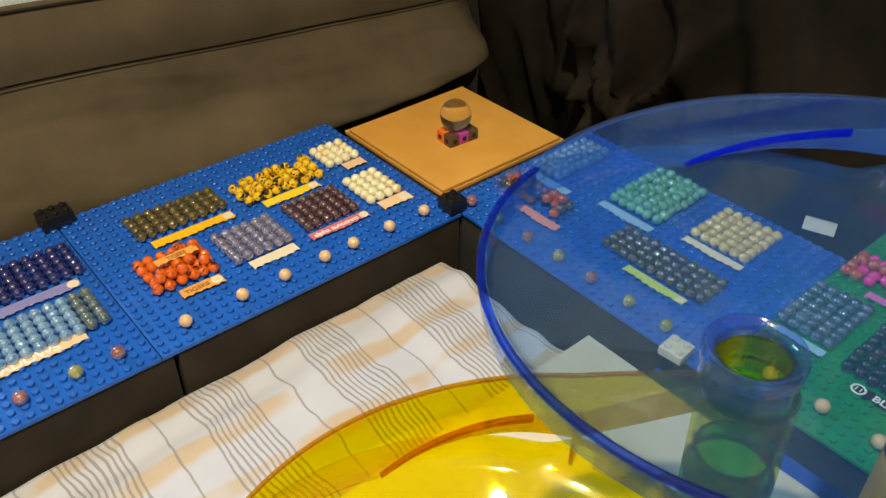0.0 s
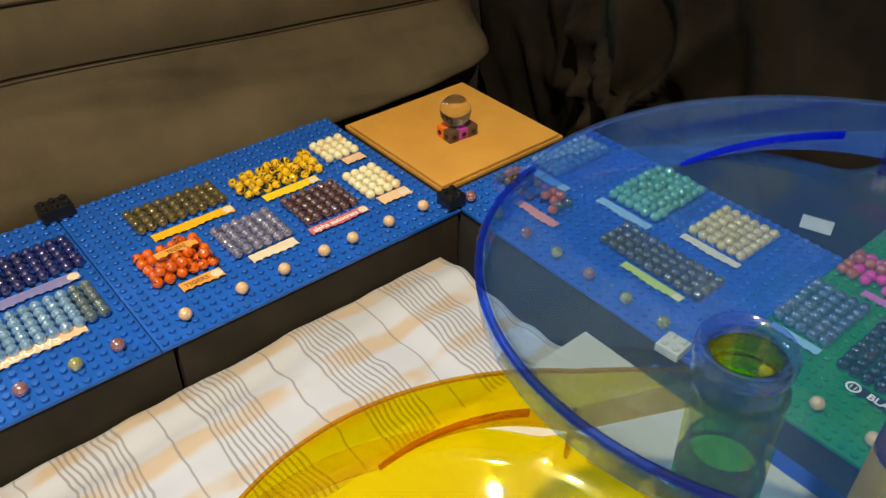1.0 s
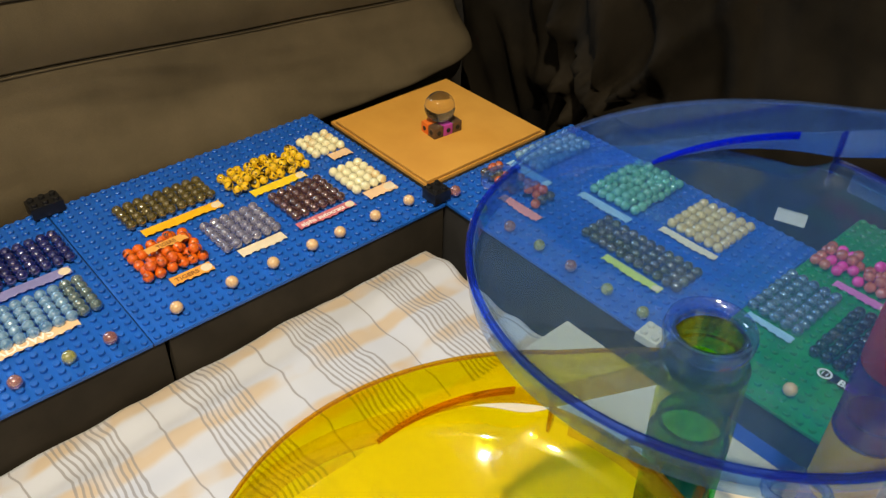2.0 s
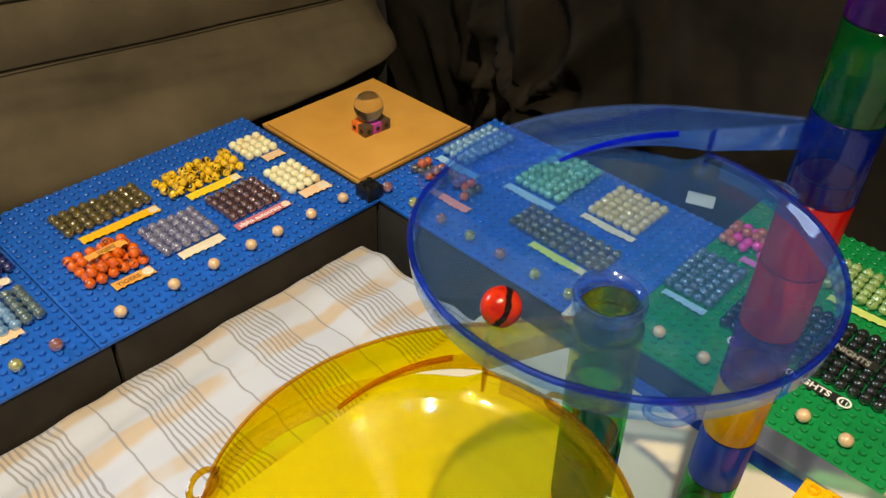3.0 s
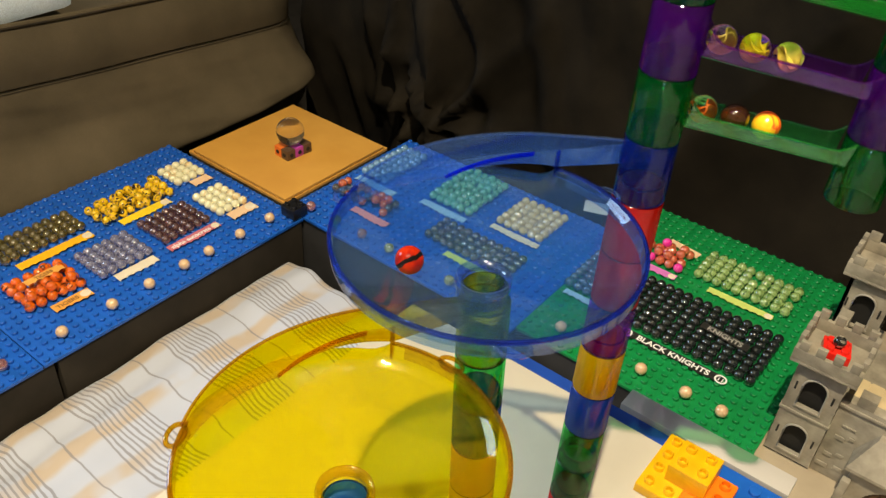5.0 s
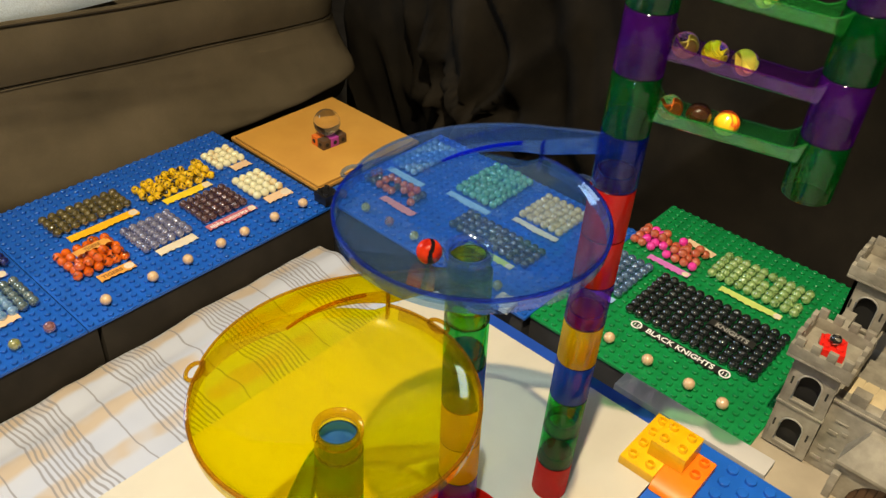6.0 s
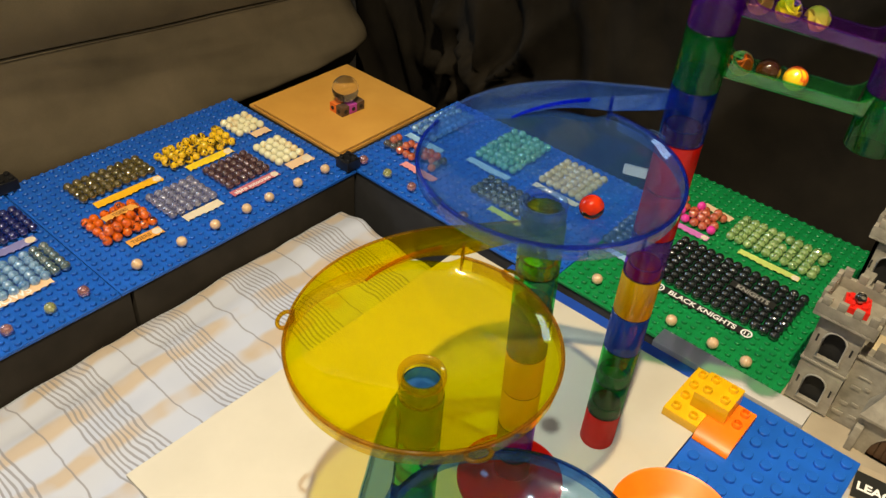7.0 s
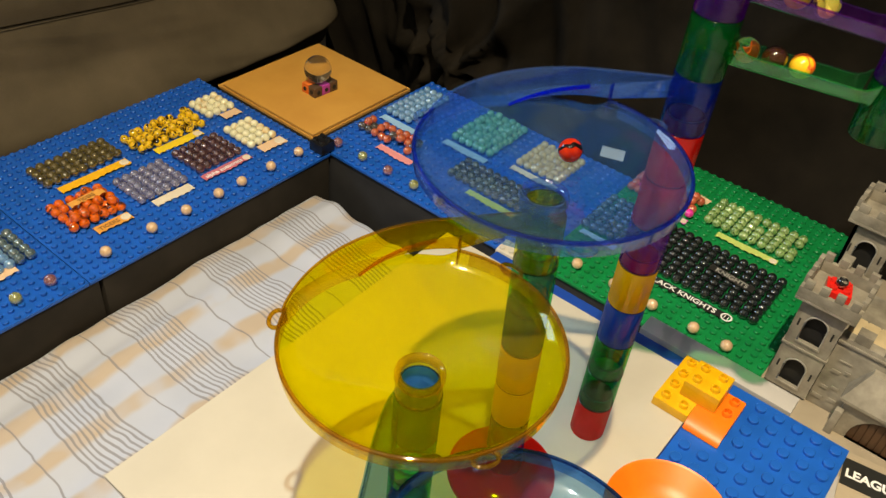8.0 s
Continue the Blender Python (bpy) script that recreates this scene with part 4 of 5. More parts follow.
# sign
sign = thing("league_sign", "black paper sign lettered LEAGUE in white on a cream border", "sign", pose(0.9275, 0.2115, ZB - 0.0112, 0, 0, 9))
part("paper", boxed(0.0, 0.200, -0.060, 0.026, 0, 0.0012), CARD_CREAM, sign)
part("print", boxed(0.0005, 0.190, -0.0165, 0.0175, 0.0012, 0.0016), SIGN_BLACK, sign)
part("lettering", text_mesh("LEAGUE", 0.0140, INK_WHITE, 0.0002, 0.98, 0.03), None, sign, m=pose(0.0285, -0.001, 0.0018))

# ---- the marble run ----
TUBE_R, TUBE_H, WALLT = 0.0158, 0.0412, 0.0016
COL = {"r": CLEAR_RED, "g": CLEAR_GREEN, "b": CLEAR_TUBE_BLUE, "y": CLEAR_TUBE_YELLOW, "p": CLEAR_PURPLE, "l": LEMON_TUBE, "s": SKY_TUBE, "f": FUNNEL_BLUE_TUBE}
EDGE = {k: clear_plastic("tube_edge_" + w, tint, 0.06, 0.5, body, **TUBE_SKIN) for k, w, tint, body in (
    ("r", "red", (0.60, 0.01, 0.01), (0.30, 0.004, 0.002)), ("g", "green", (0.02, 0.22, 0.06), (0.0, 0.05, 0.015)), ("b", "blue", (0.03, 0.08, 0.5), (0.004, 0.02, 0.16)),
    ("y", "amber", (0.7, 0.35, 0.01), (0.42, 0.20, 0.0)), ("p", "purple", (0.20, 0.03, 0.35), (0.06, 0.004, 0.12)), ("l", "lemon", (0.30, 0.32, 0.01), (0.10, 0.11, 0.0)),
    ("s", "sky", (0.08, 0.25, 0.5), (0.01, 0.06, 0.2)), ("f", "deep_blue", (0.05, 0.10, 0.5), (0.004, 0.02, 0.2)))}
TUBES = {}


def tube(key):
    if key not in TUBES:
        TUBES[key] = tube_mesh("tube", TUBE_R, TUBE_H - 0.0003, WALLT, COL[key], EDGE[key])
    return TUBES[key]


run = thing("marble_run", "see-through coloured plastic marble run with funnels and stacked tubes", "marble run")


def column(x, y, z, keys, parent, lean=(0.0, 0.0)):
    """A stack of tubes; lean: metres to the side for each metre of height."""
    lx, ly = lean
    for i, k in enumerate(keys):
        h = i * TUBE_H
        part("tube", tube(k), None, parent, m=pose(x + lx * h, y + ly * h, z + h, -math.degrees(math.atan(ly)), math.degrees(math.atan(lx)), 0 if lx else 37 * i))


T1 = (0.725, 0.079)
T2 = (0.686, -0.024)
T2_FOOT = (0.694, -0.0168)
T3 = (0.684, -0.138)
T4 = (0.830, 0.140)
column(*T1, ZB, "rggbyprrfgpgpg", run)
column(*T2_FOOT, ZB, "rpyybgl", run, (-0.025, -0.022))
column(*T3, ZB, "rgggs", run)
column(*T4, 0.566, "gpgpg", run)
bm = bmesh.new()
lathe(bm, [(0.0145, 0.0), (0.0478, 0.0), (0.0474, 0.0040), (0.034, 0.0065), (0.0215, 0.012), (0.0178, 0.019), (0.0162, 0.019), (0.0162, 0.0)], 56)
part("foot", bm, CLEAR_RED, run, "clear red round foot", pose(*T2_FOOT, ZB))


def funnel(cx, cy, zr, tower, mat, parent, tube_drop, turn=0.0):
    """A vortex bowl with a rim, three ears, an outlet tube and a straight chute that leads in from its tower.
    turn: degrees by which the notch lies further round than on a chute that points straight at the tower."""
    R = 0.0862
    a_t = math.atan2(tower[1] - cy, tower[0] - cx)
    dist = math.hypot(tower[0] - cx, tower[1] - cy)
    tx, ty = dist * math.cos(radians(turn)), -dist * math.sin(radians(turn))
    w = 0.0016
    # from the rim the wall curves round into the shallow dish
    inner = [(R - w, 0.0), (R - 0.0026, -0.0018), (R - 0.0044, -0.0040), (R - 0.0068, -0.0063), (R - 0.0096, -0.0084), (R - 0.0128, -0.0104)]
    for i in range(1, 9):
        u = 1 - i / 8
        inner.append((0.0150 + 0.0548 * u, -0.0310 + 0.0187 * u ** 1.35))
    outer = [(r + (w * 0.6 if i < 6 else 0.0), z - w) for i, (r, z) in enumerate(inner)]
    low = -0.031 - tube_drop
    prof = inner + [(0.0130, -0.0315), (0.0128, low), (TUBE_R - 0.0004, low), (TUBE_R - 0.0004, -0.0338)] + outer[::-1][1:-1] + [(R + 0.0004, -0.0052), (R + 0.0012, -0.0036), (R + 0.0014, -0.0008), (R + 0.0006, 0.0006), (R - w * 0.7, 0.0006)]
    bm = bmesh.new()
    lathe(bm, prof, 120)
    # the wall is cut down to a ledge where the chute opens into the bowl
    first_out, last_out = len(inner) + 4, len(prof) - 5
    for n, v in enumerate(bm.verts):
        a = math.degrees(math.atan2(v.co.y, v.co.x))
        if math.hypot(v.co.x, v.co.y) > 0.066 and 29 < a < 118:
            ledge = 0.0006 - 0.0086 * math.sin(math.pi * min(1, (a - 29) / 10) / 2) * (1 - max(0.0, (a - 66) / 52) ** 2)
            v.co.z = min(v.co.z, ledge - (w if first_out <= n % len(prof) < last_out else 0.0))
    f = part("funnel", bm, mat, parent, m=pose(cx, cy, zr, 0, 0, math.degrees(a_t) + turn))
    # chute: straight from the tower, then curling in to the rim; x points at the tower
    path = []
    nx_, ny_ = R * math.cos(radians(29)), R * math.sin(radians(29))
    ox, oy = 0.103 * math.cos(radians(32)), 0.103 * math.sin(radians(32))
    for i in range(9):
        u = i / 8
        path.append((tx + (nx_ - tx) * u, ty + 0.0148 + (ny_ - ty - 0.0148) * u, tx + 0.0140 + (ox - tx - 0.0140) * u ** 1.25, ty + 0.010 + (oy - ty - 0.010) * u, 1.35 - 0.43 * u, 0.0098 - 0.0068 * u))
    a0, r0 = math.atan2(oy, ox), math.hypot(ox, oy)
    for i in range(1, 27):
        u = i / 26
        a = a0 + (radians(124) - a0) * u
        r = R + 0.0016 + (r0 - R - 0.0016) * (1 - u) ** 3.2
        k = min(1.0, u * 1.9)
        ri = R - 0.0005 - 0.0095 * k ** 1.8 + 0.0085 * max(0.0, (u - 0.55) / 0.45)
        ai = radians(29) + (radians(124) - radians(29)) * u
        path.append((ri * math.cos(ai), ri * math.sin(ai), r * math.cos(a), r * math.sin(a), 0.92 * (1 - u) ** 0.8, 0.0030 - 0.0122 * k))
    bm = bmesh.new()
    sec = []
    for xi, yi, xo, yo, h, flo in path:
        d = Vector((xo - xi, yo - yi, 0))
        d = d.normalized() if d.length > 1e-6 else Vector((1, 0, 0))
        top = 0.0012 + 0.0150 * h
        o, i_ = Vector((xo, yo, 0)), Vector((xi, yi, 0))
        span = (o - i_).length
        t1 = min(0.0015, span * 0.5)
        q = [o + Vector((0, 0, top)), o + Vector((0, 0, flo)), i_ + Vector((0, 0, flo - 0.0008)), i_ + Vector((0, 0, flo + 0.0006)), o - d * t1 + Vector((0, 0, flo + 0.0012)), o - d * t1 + Vector((0, 0, top))]
        sec.append([bm.verts.new(v) for v in q])
    for s0, s1 in zip(sec, sec[1:]):
        for j in range(6):
            k = (j + 1) % 6
            bm.faces.new((s0[j], s0[k], s1[k], s1[j]))
    bm.faces.new(sec[0])
    bm.faces.new(sec[-1][::-1])
    bmesh.ops.recalc_face_normals(bm, faces=bm.faces)
    part("chute", bm, MID[mat], f)
    # inner wall of the chute, ending in the notch wall on the rim
    bm = bmesh.new()
    d = Vector((nx_ - tx, ny_ - ty - 0.0148, 0)).normalized()
    side = d.cross(Vector((0, 0, 1))) * 0.0007
    verts = []
    for (xi, yi, _, _, h, flo), top, low_ in ((path[0], 0.0230, 0.0096), (path[4], 0.0180, 0.0062), (path[8], 0.0140, 0.0028)):
        c = Vector((xi, yi, 0))
        verts.append([bm.verts.new(c + side * s + Vector((0, 0, z))) for s, z in ((-1, top), (-1, low_), (1, low_), (1, top))])
    for s0, s1 in zip(verts, verts[1:]):
        for j in range(4):
            bm.faces.new((s0[j], s0[(j + 1) % 4], s1[(j + 1) % 4], s1[j]))
    bm.faces.new(verts[0])
    bm.faces.new(verts[-1][::-1])
    bmesh.ops.recalc_face_normals(bm, faces=bm.faces)
    part("chute_wall", bm, MID[mat], f)
    bm = bmesh.new()
    box(bm, R - 0.0038, R + 0.0014, -0.0008, 0.0008, -0.0090, 0.0140, bevel=0.0004)
    part("notch_wall", bm, THICK[mat], f, m=pose(0, 0, 0, 0, 0, 29))
    # the inner guide runs on past the notch and tapers away into the bowl
    bm = bmesh.new()
    fin, crest = [], []
    for i in range(25):
        u = i / 24
        a = radians(29 + 50 * u)
        r = R - 0.0005 - 0.0095 * u ** 1.8
        up, dn = 0.0140 - 0.0233 * u ** 0.85, 0.0030 - 0.0126 * u
        up = max(up, dn + 0.0008)
        rim_h = 0.0017 * (1 - u) ** 0.8 + 0.0007
        if i > 4:
            crest.append([(q * math.cos(a), q * math.sin(a), z) for q, z in ((r - 0.0011, up + 0.0003), (r + 0.0011, up + 0.0003), (r + 0.0011, up - rim_h), (r - 0.0011, up - rim_h))])
        fin.append([bm.verts.new((q * math.cos(a), q * math.sin(a), z)) for q, z in ((r - 0.0009, up), (r + 0.0009, up), (r + 0.0009, dn), (r - 0.0009, dn))])
    for A, B in zip(fin, fin[1:]):
        for k in range(4):
            bm.faces.new((A[k], A[(k + 1) % 4], B[(k + 1) % 4], B[k]))
    bm.faces.new(fin[0])
    bm.faces.new(fin[-1][::-1])
    bmesh.ops.recalc_face_normals(bm, faces=bm.faces)
    part("guide", bm, MID[mat], f)
    bm = bmesh.new()
    lip = [[bm.verts.new(p) for p in ring] for ring in crest]
    for A, B in zip(lip, lip[1:]):
        for k in range(4):
            bm.faces.new((A[k], A[(k + 1) % 4], B[(k + 1) % 4], B[k]))
    bm.faces.new(lip[0])
    bm.faces.new(lip[-1][::-1])
    bmesh.ops.recalc_face_normals(bm, faces=bm.faces)
    part("guide_edge", bm, GUIDE[mat], f)
    bm = bmesh.new()
    n = 110
    pts = []
    for i in range(n):
        a = 122 + 267 * i / (n - 1)
        q = radians(a)
        pts.append(Vector(((R + 0.0004) * math.cos(q), (R + 0.0004) * math.sin(q), 0.0004)))
    rod(bm, pts, 0.0013, 8)
    part("rim", bm, THICK[mat], f)
    bm = bmesh.new()
    lathe(bm, [(R + 0.0002, -0.0005), (R + 0.0016, -0.0005), (R + 0.0004, -0.0095), (R - 0.0010, -0.0095)], 100, radians(122), radians(384))
    bmesh.ops.recalc_face_normals(bm, faces=bm.faces)
    part("rim_band", bm, MID[mat], f)
    bm = bmesh.new()
    pts = [s for s in (Vector((x, y, 0.0012 + 0.0150 * h)) for _, _, x, y, h, _ in path)]
    rod(bm, pts, 0.0010, 6)
    part("chute_edge", bm, THICK[mat] if mat is CLEAR_YELLOW else COLLAR[mat], f)
    bm = bmesh.new()
    lathe(bm, [(0.0118, -0.0318), (0.0126, -0.0302), (0.0150, -0.0288), (0.0160, -0.0290), (0.0165, -0.0310), (0.0164, -0.0350), (0.0158, -0.0358), (0.0122, -0.0345)], 48)
    part("collar", bm, COLLAR[mat], f)
    if mat is CLEAR_BLUE:
        bm = bmesh.new()
        lathe(bm, [(0.0118, -0.0320), (0.0125, -0.0320), (0.0123, -0.0500), (0.0116, -0.0500)], 40)
        bmesh.ops.recalc_face_normals(bm, faces=bm.faces)
        part("spout", bm, COLLAR[mat], f)
    for a in (127.4, 4.3, -113.4):
        bm = bmesh.new()
        ring = []
        for i in range(18):
            q = 2 * math.pi * i / 18
            ring.append(Vector((R + 0.0034 + 0.0046 * math.cos(q), 0.0076 * math.sin(q), -0.0014)))
        rod(bm, ring, 0.0014, 8, True)
        part("ear", bm, COLLAR[mat] if mat is CLEAR_BLUE else THICK[mat], f, m=pose(0, 0, 0, 0, 0, a))
    return f


funnel(0.6855, -0.0245, 0.557, T1, CLEAR_BLUE, run, 0.012, -2.0)
funnel(0.6837, -0.138, 0.4765, T2, CLEAR_YELLOW, run, 0.0165, -3.8)
funnel(0.797, -0.180, 0.397, T3, CLEAR_SKY, run, 0.030)



def rail(a, b, mat):
    """An open trough with rounded ends between two towers."""
    d = Vector(b) - Vector(a)
    L = math.hypot(d.x, d.y)
    r = part("rail", bmesh.new(), mat, run, m=pose(*a, 0, -math.degrees(math.atan2(d.z, L)), math.degrees(math.atan2(d.y, d.x))))
    bm = bmesh.new()
    x0, x1, w, h, t = TUBE_R * 0.9, L - TUBE_R * 0.9, 0.0118, 0.0098, 0.0010
    sec = [(-w, h), (-w * 0.94, 0.002), (-w * 0.7, 0.0), (w * 0.7, 0.0), (w * 0.94, 0.002), (w, h), (w - t, h), (w * 0.94 - t, 0.0022), (w * 0.7 - 0.0003, t), (-w * 0.7 + 0.0003, t), (-w * 0.94 + t, 0.0022), (-w + t, h)]
    rings, edge = [], []
    for u in (0, 0.02, 0.045, 0.08, 0.12, 0.25, 0.5, 0.75, 0.88, 0.92, 0.955, 0.98, 1):
        x = x0 + (x1 - x0) * u
        near = min(u, 1 - u) / 0.12
        lift = 0.0065 * max(0.0, 1 - near) ** 2.2
        rings.append([bm.verts.new((x, y, z + (lift if z > 0.008 else 0))) for y, z in sec])
        edge.append((x, h + lift))
    k = len(sec)
    for i in range(12):
        for j in range(k):
            bm.faces.new((rings[i][j], rings[i][(j + 1) % k], rings[i + 1][(j + 1) % k], rings[i + 1][j]))
    bm.faces.new(rings[0])
    bm.faces.new(rings[-1][::-1])
    bmesh.ops.recalc_face_normals(bm, faces=bm.faces)
    r.data = mesh_of("rail", bm, mat)
    for s in (-1, 1):
        bm = bmesh.new()
        rod(bm, [Vector((x, s * (w - t / 2), z)) for x, z in edge], 0.0008, 6)
        part("edge", bm, mat, r)
    return r


ZR = ZB + 9 * TUBE_H
RAILS = [((*T1, ZR + 0.014), (*T4, ZR - 0.004), RAIL_GREEN), ((*T1, ZR + 0.056), (*T4, ZR + 0.036), RAIL_PURPLE), ((*T1, ZR + 0.097), (*T4, ZR + 0.079), RAIL_GREEN)]
for a, b, mat in RAILS:
    rail(a, b, mat)

AMBER_DARK = marble_glass("dark_amber_glass", ((0.012, 0.005, 0.002), (0.055, 0.020, 0.005)), 50, 0.3, 0.04, skin=1.5)
FLAME = marble_glass("yellow_red_swirl_glass", ((0.85, 0.50, 0.01), (0.90, 0.55, 0.02), (0.80, 0.07, 0.01), (0.88, 0.50, 0.01)), 75, 0.0, 0.05)
R_RUN = 0.0082
CLEAR_GLASS = glass()
VANES = {w: plastic(w.replace(" ", "_") + "_glass_vane", c, 0.2) for w, c in (("yellow", (0.90, 0.75, 0.02)), ("orange", (0.85, 0.16, 0.01)), ("yellow-grey", (0.75, 0.62, 0.10)), ("yellow-green", (0.55, 0.70, 0.06)))}


def cats_eye(x, y, z, w, turn):
    """A clear glass marble with twisted coloured vanes inside."""
    e = thing("marble", w + " cat's-eye glass marble waiting in a clear rail", "marble", pose(x, y, z, 25 + turn, 20 * turn % 70, turn), "marbles waiting on the rails")
    bm = bmesh.new()
    bmesh.ops.create_uvsphere(bm, u_segments=32, v_segments=20, radius=R_RUN)
    part("glass_ball", bm, CLEAR_GLASS, e, angle=180)
    for k in range(3 if w == "yellow" else 2):
        bm = bmesh.new()
        rows_ = []
        for i in range(13):
            u = -1 + 2 * i / 12
            half = 0.0052 * math.sqrt(max(0.02, 1 - u * u))
            tw = k * math.pi / 3 + 1.1 * u
            c, s = math.cos(tw), math.sin(tw)
            rows_.append([bm.verts.new((px * c - py * s, px * s + py * c, u * 0.0062)) for px, py in ((-half, -0.0004), (half, -0.0004), (half, 0.0004), (-half, 0.0004))])
        for A, B in zip(rows_, rows_[1:]):
            for q in range(4):
                bm.faces.new((A[q], A[(q + 1) % 4], B[(q + 1) % 4], B[q]))
        bm.faces.new(rows_[0][::-1])
        bm.faces.new(rows_[-1])
        part("vane", bm, VANES[w], e)
    return e


ON_RAILS = (("orange", AMBER_DARK, FLAME), ("yellow-grey", "yellow", "yellow-grey"), ("yellow-green", "yellow", "yellow-grey"))
for (a, b, _), kinds in zip(RAILS, ON_RAILS):
    for i, kind_ in enumerate(kinds):
        p = Vector(a).lerp(Vector(b), 0.20 + i * 0.150)
        z = p.z + R_RUN + 0.0012
        if isinstance(kind_, str):
            cats_eye(p.x, p.y, z, kind_, 40 * i + 15)
        else:
            marble(marble_mesh("run_" + kind_.name, R_RUN, kind_), p.x, p.y, z, ("dark amber" if kind_ is AMBER_DARK else "red and yellow swirled") + " glass marble waiting in a clear rail", "marbles waiting on the rails")

# ---- the toy castle ----
castle = thing("toy_castle", "grey plastic toy castle with battlements, arched windows and a brown gate", "toy castle")


def plate_with_arch(name, W, Hh, aw, ah, sill, depth, mat, parent, m):
    """A wall panel in the x-z plane with an arched opening through it."""
    bm = bmesh.new()
    n = 12
    inner = [(-aw / 2, sill), (-aw / 2, sill + ah - aw / 2)] + [(-aw / 2 * math.cos(i * math.pi / n), sill + ah - aw / 2 + aw / 2 * math.sin(i * math.pi / n)) for i in range(1, n)] + [(aw / 2, sill + ah - aw / 2), (aw / 2, sill)]
    def proj(p):
        # the same direction on the outer rectangle
        cx, cz = 0.0, sill + ah * 0.5
        dx, dz = p[0] - cx, p[1] - cz
        s = min((W / 2) / abs(dx) if abs(dx) > 1e-6 else 1e9, (Hh - cz) / dz if dz > 1e-6 else ((cz) / -dz if dz < -1e-6 else 1e9))
        return (cx + dx * s, cz + dz * s)
    outer = [proj(p) for p in inner]
    for c in ((-W / 2, 0), (-W / 2, Hh), (W / 2, Hh), (W / 2, 0)):
        k = min(range(len(outer)), key=lambda i: (outer[i][0] - c[0]) ** 2 + (outer[i][1] - c[1]) ** 2)
        outer[k] = c
    k = len(inner)
    F = [[bm.verts.new((x, y, z)) for x, z in pts] for y in (0, depth) for pts in (inner, outer)]
    fi, fo, bi, bo = F
    for i in range(k):
        j = (i + 1) % k
        bm.faces.new((fi[i], fi[j], fo[j], fo[i]))
        bm.faces.new((bi[j], bi[i], bo[i], bo[j]))
        bm.faces.new((fi[j], fi[i], bi[i], bi[j]))
        bm.faces.new((fo[i], fo[j], bo[j], bo[i]))
    bmesh.ops.recalc_face_normals(bm, faces=bm.faces)
    return part(name, bm, mat, parent, m=m, angle=30)


def battlement(x0, x1, y0, y1, z0, h, parent, t=0.006):
    """A crown of merlons round a square, with its floor."""
    part("crown_floor", boxed(x0, x1, y0, y1, z0, z0 + 0.004, bevel=0.0006), CASTLE_GREY, parent)
    for nm, ax0, ax1, ay0, ay1, along in (("crown_wall", x0, x1, y0, y0 + t, 0), ("crown_wall", x0, x1, y1 - t, y1, 0), ("crown_wall", x0, x0 + t, y0 + t, y1 - t, 1), ("crown_wall", x1 - t, x1, y0 + t, y1 - t, 1)):
        bm = bmesh.new()
        box(bm, ax0, ax1, ay0, ay1, z0 + 0.004, z0 + h * 0.62, bevel=0.0005)
        L = (ay1 - ay0) if along else (ax1 - ax0)
        n = max(2, round(L / 0.022))
        for i in range(n):
            c = L * (i + 0.5) / n
            hw = L / n * 0.28
            if along:
                box(bm, ax0, ax1, ay0 + c - hw, ay0 + c + hw, z0 + h * 0.62, z0 + h, bevel=0.0005)
            else:
                box(bm, ax0 + c - hw, ax0 + c + hw, ay0, ay1, z0 + h * 0.62, z0 + h, bevel=0.0005)
        part(nm, bm, CASTLE_GREY, parent)


def tower(x0, x1, y0, y1, storeys, hs, parent):
    w, d = x1 - x0, y1 - y0
    for s in range(storeys):
        z = s * hs
        plate_with_arch("tower_front", w, hs - 0.003, w * 0.50, hs * 0.60, hs * 0.14, 0.005, CASTLE_GREY, parent, pose((x0 + x1) / 2, y0, z))
        plate_with_arch("tower_side", d, hs - 0.003, d * 0.42, hs * 0.60, hs * 0.14, 0.005, CASTLE_GREY, parent, pose(x0 + 0.005, (y0 + y1) / 2, z, 0, 0, 90))
        part("tower_band", boxed(x0 - 0.0016, x1 + 0.0016, y0 - 0.0016, y1 + 0.0016, z + hs - 0.004, z + hs, bevel=0.0006), CASTLE_GREY, parent)
        # solid dark box behind the arches, standing in for the shade inside the tower
        part("window_shadow", boxed(x0 + 0.008, x1 - 0.006, y0 + 0.010, y1 - 0.006, z + 0.001, z + hs - 0.005), OPENING_SHADE, parent)
        for sx in (-1, 1):
            # dark bars on the wall paint the shade of the slits
            part("slit", boxed((x0 + x1) / 2 + sx * w * 0.38 - 0.0012, (x0 + x1) / 2 + sx * w * 0.38 + 0.0012, y0 - 0.0006, y0 + 0.001, z + hs * 0.42, z + hs * 0.58), OPENING_SHADE, parent)
        aw, ah = w * 0.50, hs * 0.60
        bm = bmesh.new()
        zz = z + hs * 0.14 + ah - aw / 2
        rod(bm, [Vector((x0 + w / 2 - aw / 2, y0 - 0.0004, z + hs * 0.14))] + [Vector((x0 + w / 2 - aw / 2 * math.cos(k * math.pi / 10), y0 - 0.0004, zz + aw / 2 * math.sin(k * math.pi / 10))) for k in range(11)] + [Vector((x0 + w / 2 + aw / 2, y0 - 0.0004, z + hs * 0.14))], 0.0013, 6)
        part("arch_trim", bm, CASTLE_LIGHT, parent)
        part("sill", boxed((x0 + x1) / 2 - w * 0.28, (x0 + x1) / 2 + w * 0.28, y0 - 0.0016, y0 + 0.0002, z + hs * 0.10, z + hs * 0.14, bevel=0.0004), CASTLE_GREY, parent)
    battlement(x0 - 0.010, x1 + 0.010, y0 - 0.010, y1 + 0.010, storeys * hs, 0.033, parent)


